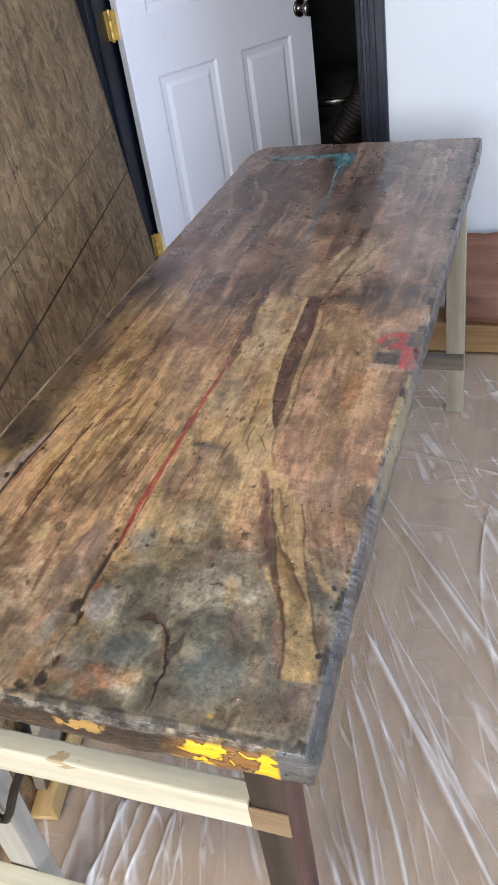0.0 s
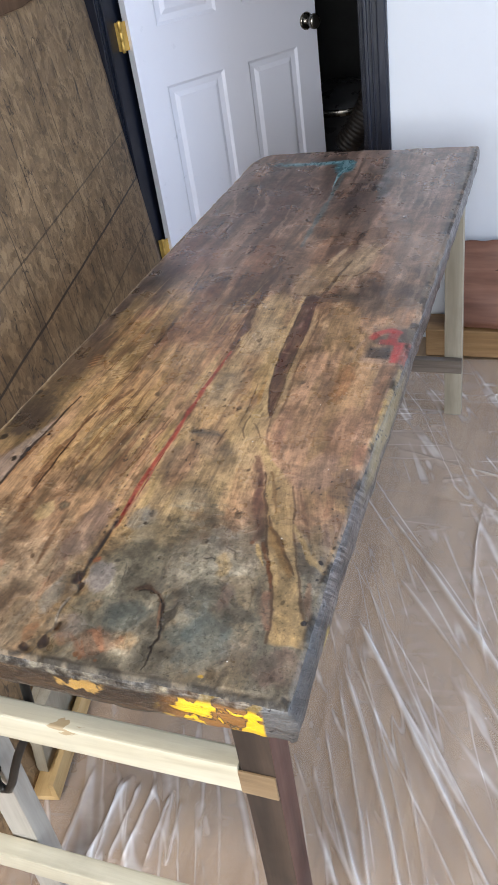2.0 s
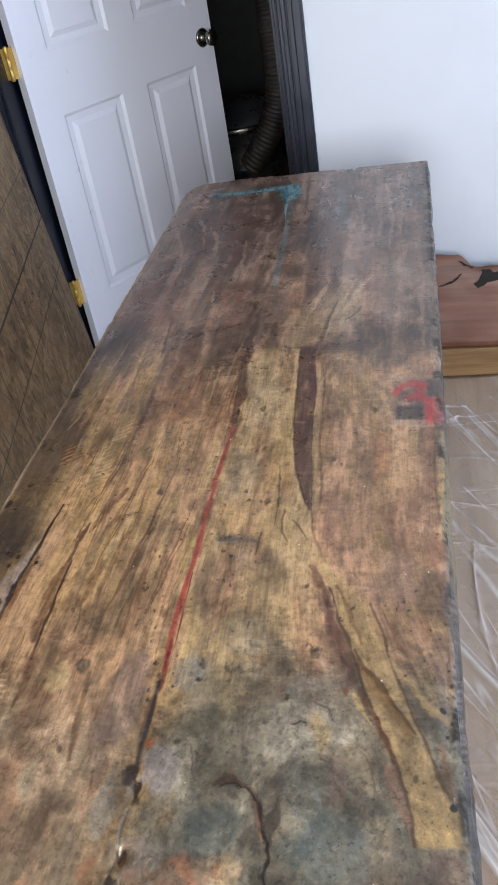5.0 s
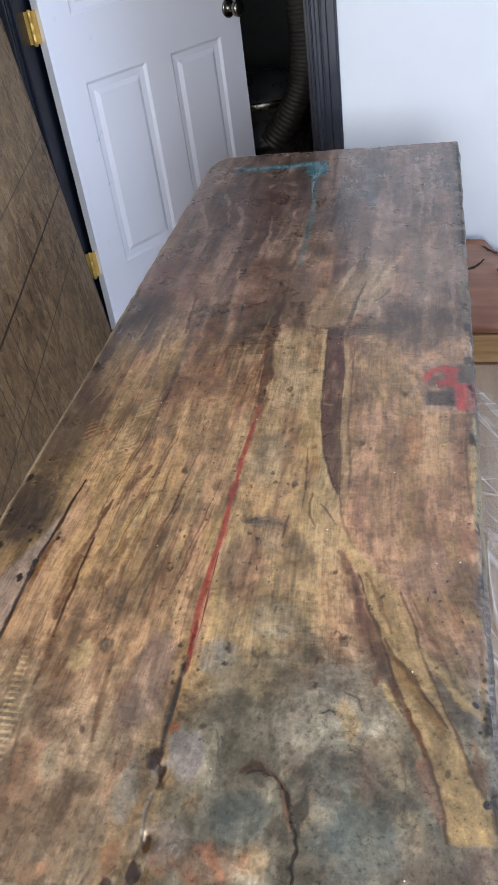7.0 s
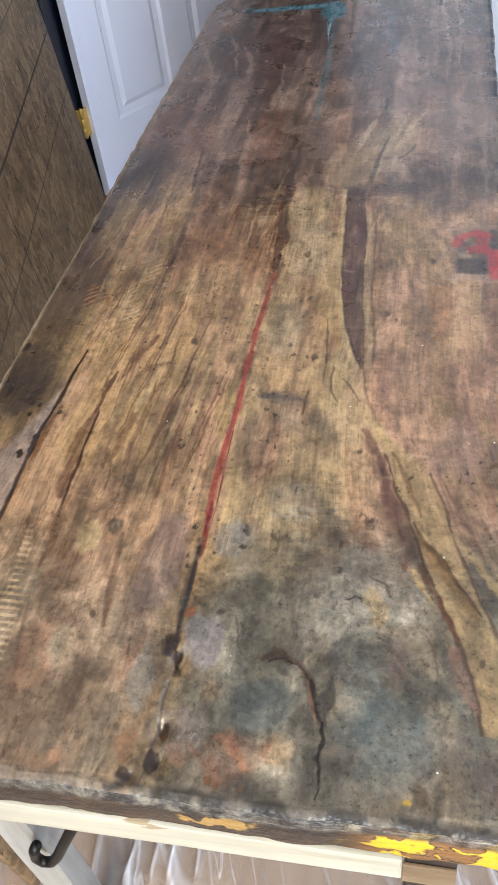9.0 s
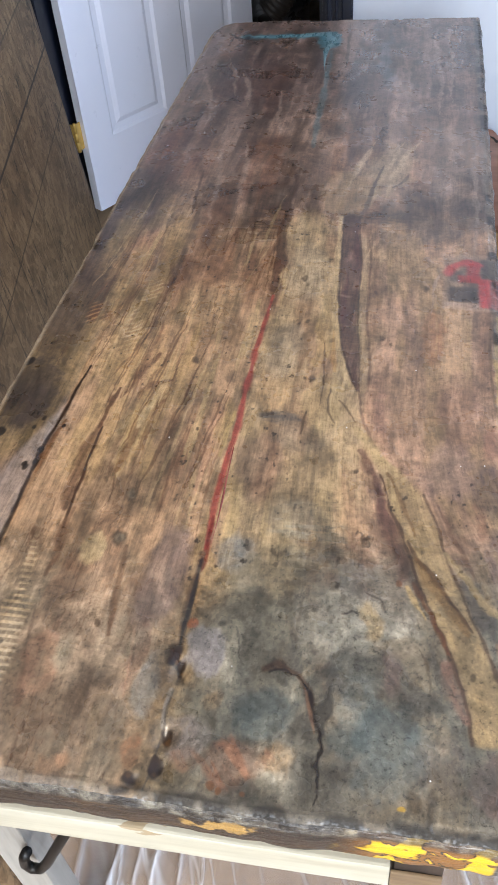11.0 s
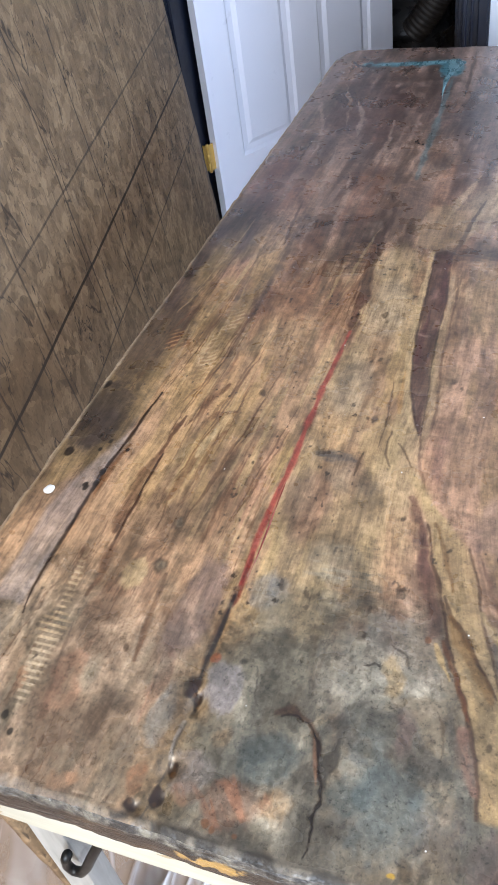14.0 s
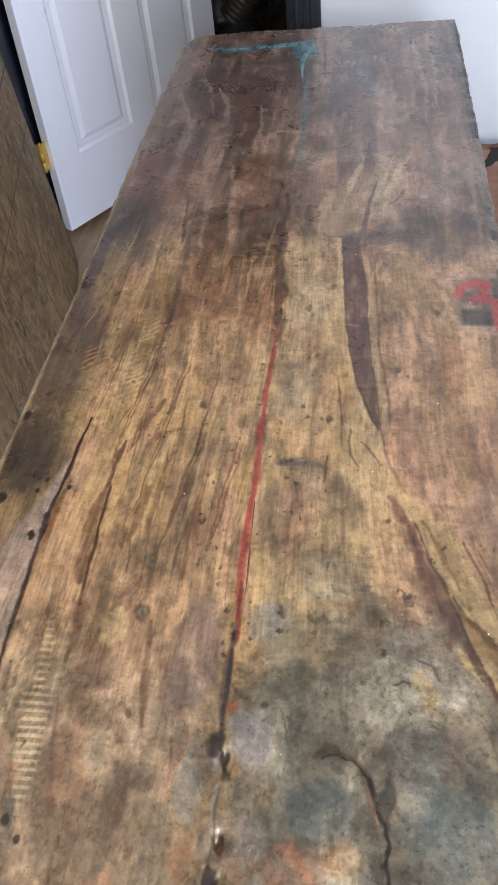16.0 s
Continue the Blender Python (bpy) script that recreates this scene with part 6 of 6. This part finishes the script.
red_board = tagged(empty("live_edge_board", (0.19, 1.990, 0.112)), "red-brown live-edge board with dark bark voids, leaning on the wall", "board")
red_board.rotation_euler = (radians(-15), 0, radians(-3))
part("board", live_edge_board(), (CEDAR, SAPWOOD), red_board, "", True)


def void(pts, depth):
    """A dark irregular bark pocket, a thin shallow shell."""
    bm = bmesh.new()
    ragged = []
    for (xa, za), (xb, zb) in zip(pts, pts[1:] + pts[:1]):
        for k in range(5):
            t = k / 5
            n = noise.noise_vector(Vector((xa + (xb - xa) * t, za + (zb - za) * t, 0.5)) * 90) * 0.004
            ragged.append((xa + (xb - xa) * t + n.x - 0.045, za + (zb - za) * t + n.y))
    pts = ragged
    a = [bm.verts.new((x, -0.0235, z)) for x, z in pts]
    b = [bm.verts.new((x, -0.0235 + depth, z)) for x, z in pts]
    bm.faces.new(a)
    bm.faces.new(b[::-1])
    for i in range(len(a)):
        bm.faces.new((a[i], b[i], b[(i + 1) % len(a)], a[(i + 1) % len(a)]))
    bmesh.ops.recalc_face_normals(bm, faces=bm.faces[:])
    return bm


BARK = simple("black_bark_pocket", (0.008, 0.006, 0.005), (0.022, 0.016, 0.012), 40, rough=0.8)
part("bark_void", void([(0.200, 0.190), (0.215, 0.191), (0.243, 0.199), (0.262, 0.213), (0.271, 0.225), (0.262, 0.222), (0.243, 0.206), (0.215, 0.197)], 0.006), BARK, red_board, "thin black bark crack")
part("bark_void", void([(0.305, 0.193), (0.319, 0.181), (0.334, 0.186), (0.343, 0.196), (0.360, 0.200), (0.384, 0.205), (0.420, 0.212), (0.440, 0.226), (0.400, 0.228), (0.365, 0.226), (0.352, 0.236), (0.326, 0.238), (0.330, 0.228), (0.322, 0.210)], 0.006), BARK, red_board, "black bark pocket")
part("bark_void", void([(0.258, 0.268), (0.264, 0.266), (0.281, 0.254), (0.303, 0.247), (0.303, 0.243), (0.279, 0.249)], 0.006), BARK, red_board, "black bark crack")

tagged(part("plywood_box", block(0.13, 1.45, 1.955, 2.075, 0.011, 0.108, 0.003, 0.001, 10, 20), PLYWOOD), "golden-brown plywood box under the leaning board", "box")


# ---- offcuts and box under the slab ----
box_1 = tagged(empty("plywood_crate", (-0.47, 0.17, 0.010)), "yellow plywood crate holding offcuts under the slab", "crate")
box_1.rotation_euler = (0, 0, radians(12))
part("crate_bottom", block(-0.10, 0.14, -0.06, 0.24, 0.0, 0.012, 0.001), YELLOW_PLY, box_1)
part("crate_side", block(0.128, 0.140, -0.06, 0.24, 0.0125, 0.05, 0.001), YELLOW_PLY, box_1)
part("crate_side", block(-0.10, -0.088, -0.06, 0.24, 0.0125, 0.10, 0.001), YELLOW_PLY, box_1)
off = tagged(part("board_offcut", block(-0.012, 0.012, -0.12, 0.12, 0, 0.16, 0.002, 0.001, 6, 21), SHADED_PINE), "short pale board offcut standing in the crate", "offcut", "offcuts in the crate")
off.matrix_world = pose(-0.40, 0.30, 0.024, 0, 8, 10)
off2 = copy_thing(off, pose(-0.44, 0.31, 0.024, 0, 14, 14))
stick = tagged(empty("labelled_board", (-0.46, 0.22, 0.024)), "brown board end with a small printed label", "offcut")
stick.rotation_euler = (0, radians(10), radians(12))
part("board", block(-0.010, 0.010, -0.05, 0.05, 0, 0.17, 0.002), CARD, stick)
part("label", block(0.0105, 0.0112, -0.030, 0.030, 0.03, 0.13), LABEL, stick, "white printed label")
for k in range(5):
    part("label_bar", block(0.0114, 0.0118, -0.022 + 0.009 * k, -0.018 + 0.009 * k, 0.045, 0.115), INK, stick)


# ---- floor planks and dust sheet ----
def floor_planks():
    floor = tagged(empty("floor", (0, 0, 0)), "tan wooden plank floor under a dust sheet", "floor", "", "structure")
    w, gap = 0.128, 0.0001
    shared = {}
    k = 0
    x = WEST
    rnd = random.Random(4)
    while x < EAST:
        x1 = min(x + w, EAST)
        y = SOUTH - rnd.uniform(0.0, 0.9)
        while y < W + 0.06:
            ln = rnd.choice((0.9, 1.2))
            y0, y1 = max(y, SOUTH), min(y + ln, W + 0.06)
            y += ln
            if y1 - y0 < 0.02:
                continue
            key = (round(x1 - x, 3), round(y1 - y0, 3))
            if key not in shared:
                b = block(gap / 2, key[0] - gap / 2, gap / 2, key[1] - gap / 2, -0.0215, 0.0)
                me = bpy.data.meshes.new("plank")
                b.to_mesh(me)
                b.free()
                me.materials.append(FLOOR_WOOD)
                shared[key] = me
            ob = new("plank", shared[key])
            ob.location = (x, y0, 0)
            ob.parent = floor
            k += 1
        x += w
    return floor


def fold(ax, ay, bx, by, wide, high, bend=0.0):
    return (ax, ay, bx, by, wide, high, bend)


FOLDS = [fold(0.121, 1.165, 0.589, 0.478, 0.012, 0.024, -0.007), fold(0.184, 0.927, 0.579, 0.376, 0.010, 0.016, -0.015), fold(0.133, 0.769, 0.586, 0.045, 0.012, 0.024, 0.003),
         fold(0.148, 0.863, 0.475, 0.270, 0.010, 0.018, 0.013), fold(0.138, 0.621, 0.402, 0.016, 0.012, 0.024, -0.013), fold(0.142, 0.575, 0.344, 0.018, 0.010, 0.020, -0.003),
         fold(0.146, 0.448, 0.324, 0.058, 0.010, 0.020, 0.010), fold(0.137, 0.368, 0.315, 0.083, 0.009, 0.014, 0.017), fold(0.146, 0.703, 0.430, -0.005, 0.008, 0.016, -0.012),
         fold(0.162, 0.723, 0.596, 0.121, 0.008, 0.014, 0.014), fold(0.118, 1.406, 0.514, 1.282, 0.012, 0.014, 0.001), fold(0.172, 1.541, 0.493, 1.512, 0.010, 0.014, 0.000)]
FOLDS += [fold(0.148, 1.229, 0.518, 1.141, 0.010, 0.010, 0.000), fold(0.267, 0.514, 0.419, 0.068, 0.010, 0.014, -0.013), fold(0.401, 1.217, 0.468, 0.601, 0.009, 0.016, 0.033),
          fold(0.297, 1.693, 0.429, 1.748, 0.010, 0.014, 0.000), fold(-0.285, 0.235, -0.261, 0.005, 0.010, 0.022, 0.000), fold(-0.201, 0.230, -0.212, 0.020, 0.012, 0.026, 0.000),
          fold(-0.174, 0.224, -0.168, 0.032, 0.009, 0.026, 0.000), fold(-0.141, 0.231, -0.142, 0.038, 0.014, 0.028, 0.000), fold(-0.105, 0.216, -0.097, 0.052, 0.009, 0.024, 0.000),
          fold(-0.352, 0.100, -0.316, -0.020, 0.010, 0.012, 0.000), fold(-0.216, 0.226, -0.189, 0.026, 0.007, 0.022, 0.000), fold(-0.079, 0.210, -0.058, 0.063, 0.008, 0.018, 0.000)]
rnd = random.Random(11)
for k in range(150):
    fx, fy = rnd.uniform(-0.45, 1.0), rnd.uniform(-0.6, 1.9)
    fan = math.degrees(math.atan2(fy - 1.15, fx - 0.02))
    ang = rnd.gauss(fan, 9) if fy < 1.0 else rnd.gauss(8, 22)
    ln = rnd.uniform(0.15, 0.70)
    FOLDS.append(fold(fx, fy, fx + ln * math.cos(radians(ang)), fy + ln * math.sin(radians(ang)), rnd.uniform(0.008, 0.022), rnd.uniform(0.002, 0.007), rnd.uniform(-0.03, 0.03)))


def dust_sheet():
    x0, x1, y0, y1 = -0.62, 1.00, -0.80, 1.945
    nx, ny = 560, 900
    gx, gy = np.meshgrid(np.linspace(x0, x1, nx), np.linspace(y0, y1, ny), indexing="ij")
    z = 0.004 + 0.0022 * (1 + np.sin(gx * 9 + 1.3 * np.sin(gy * 5)) * np.cos(gy * 7 + np.sin(gx * 8)))
    for ax, ay, bx, by, wide, high, bend in FOLDS:
        dx, dy = bx - ax, by - ay
        ln = math.hypot(dx, dy)
        s = ((gx - ax) * dx + (gy - ay) * dy) / ln / ln
        d = ((gx - ax) * -dy + (gy - ay) * dx) / ln + bend * np.sin(np.clip(s, 0, 1) * math.pi) + 0.0006 * np.sin(s * 19 + ax * 40)
        taper = np.clip(s * 6, 0, 1) * np.clip((1 - s) * 6, 0, 1)
        z += 0.56 * high * taper * np.exp(-np.abs(d / (0.58 * wide)) ** 1.2) * (0.88 + 0.12 * np.sin(s * 9 + by * 30))
    verts = np.stack([gx, gy, z], -1).reshape(-1, 3)
    i = np.arange(nx - 1)[:, None] * ny + np.arange(ny - 1)[None, :]
    faces = np.stack([i, i + ny, i + ny + 1, i + 1], -1).reshape(-1, 4)
    me = bpy.data.meshes.new("dust_sheet")
    me.from_pydata(verts.tolist(), [], faces.tolist())
    me.polygons.foreach_set("use_smooth", np.ones(len(faces), dtype=bool))
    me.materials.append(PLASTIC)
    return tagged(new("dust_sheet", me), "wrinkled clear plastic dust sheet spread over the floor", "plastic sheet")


dust_sheet()
floor_planks()
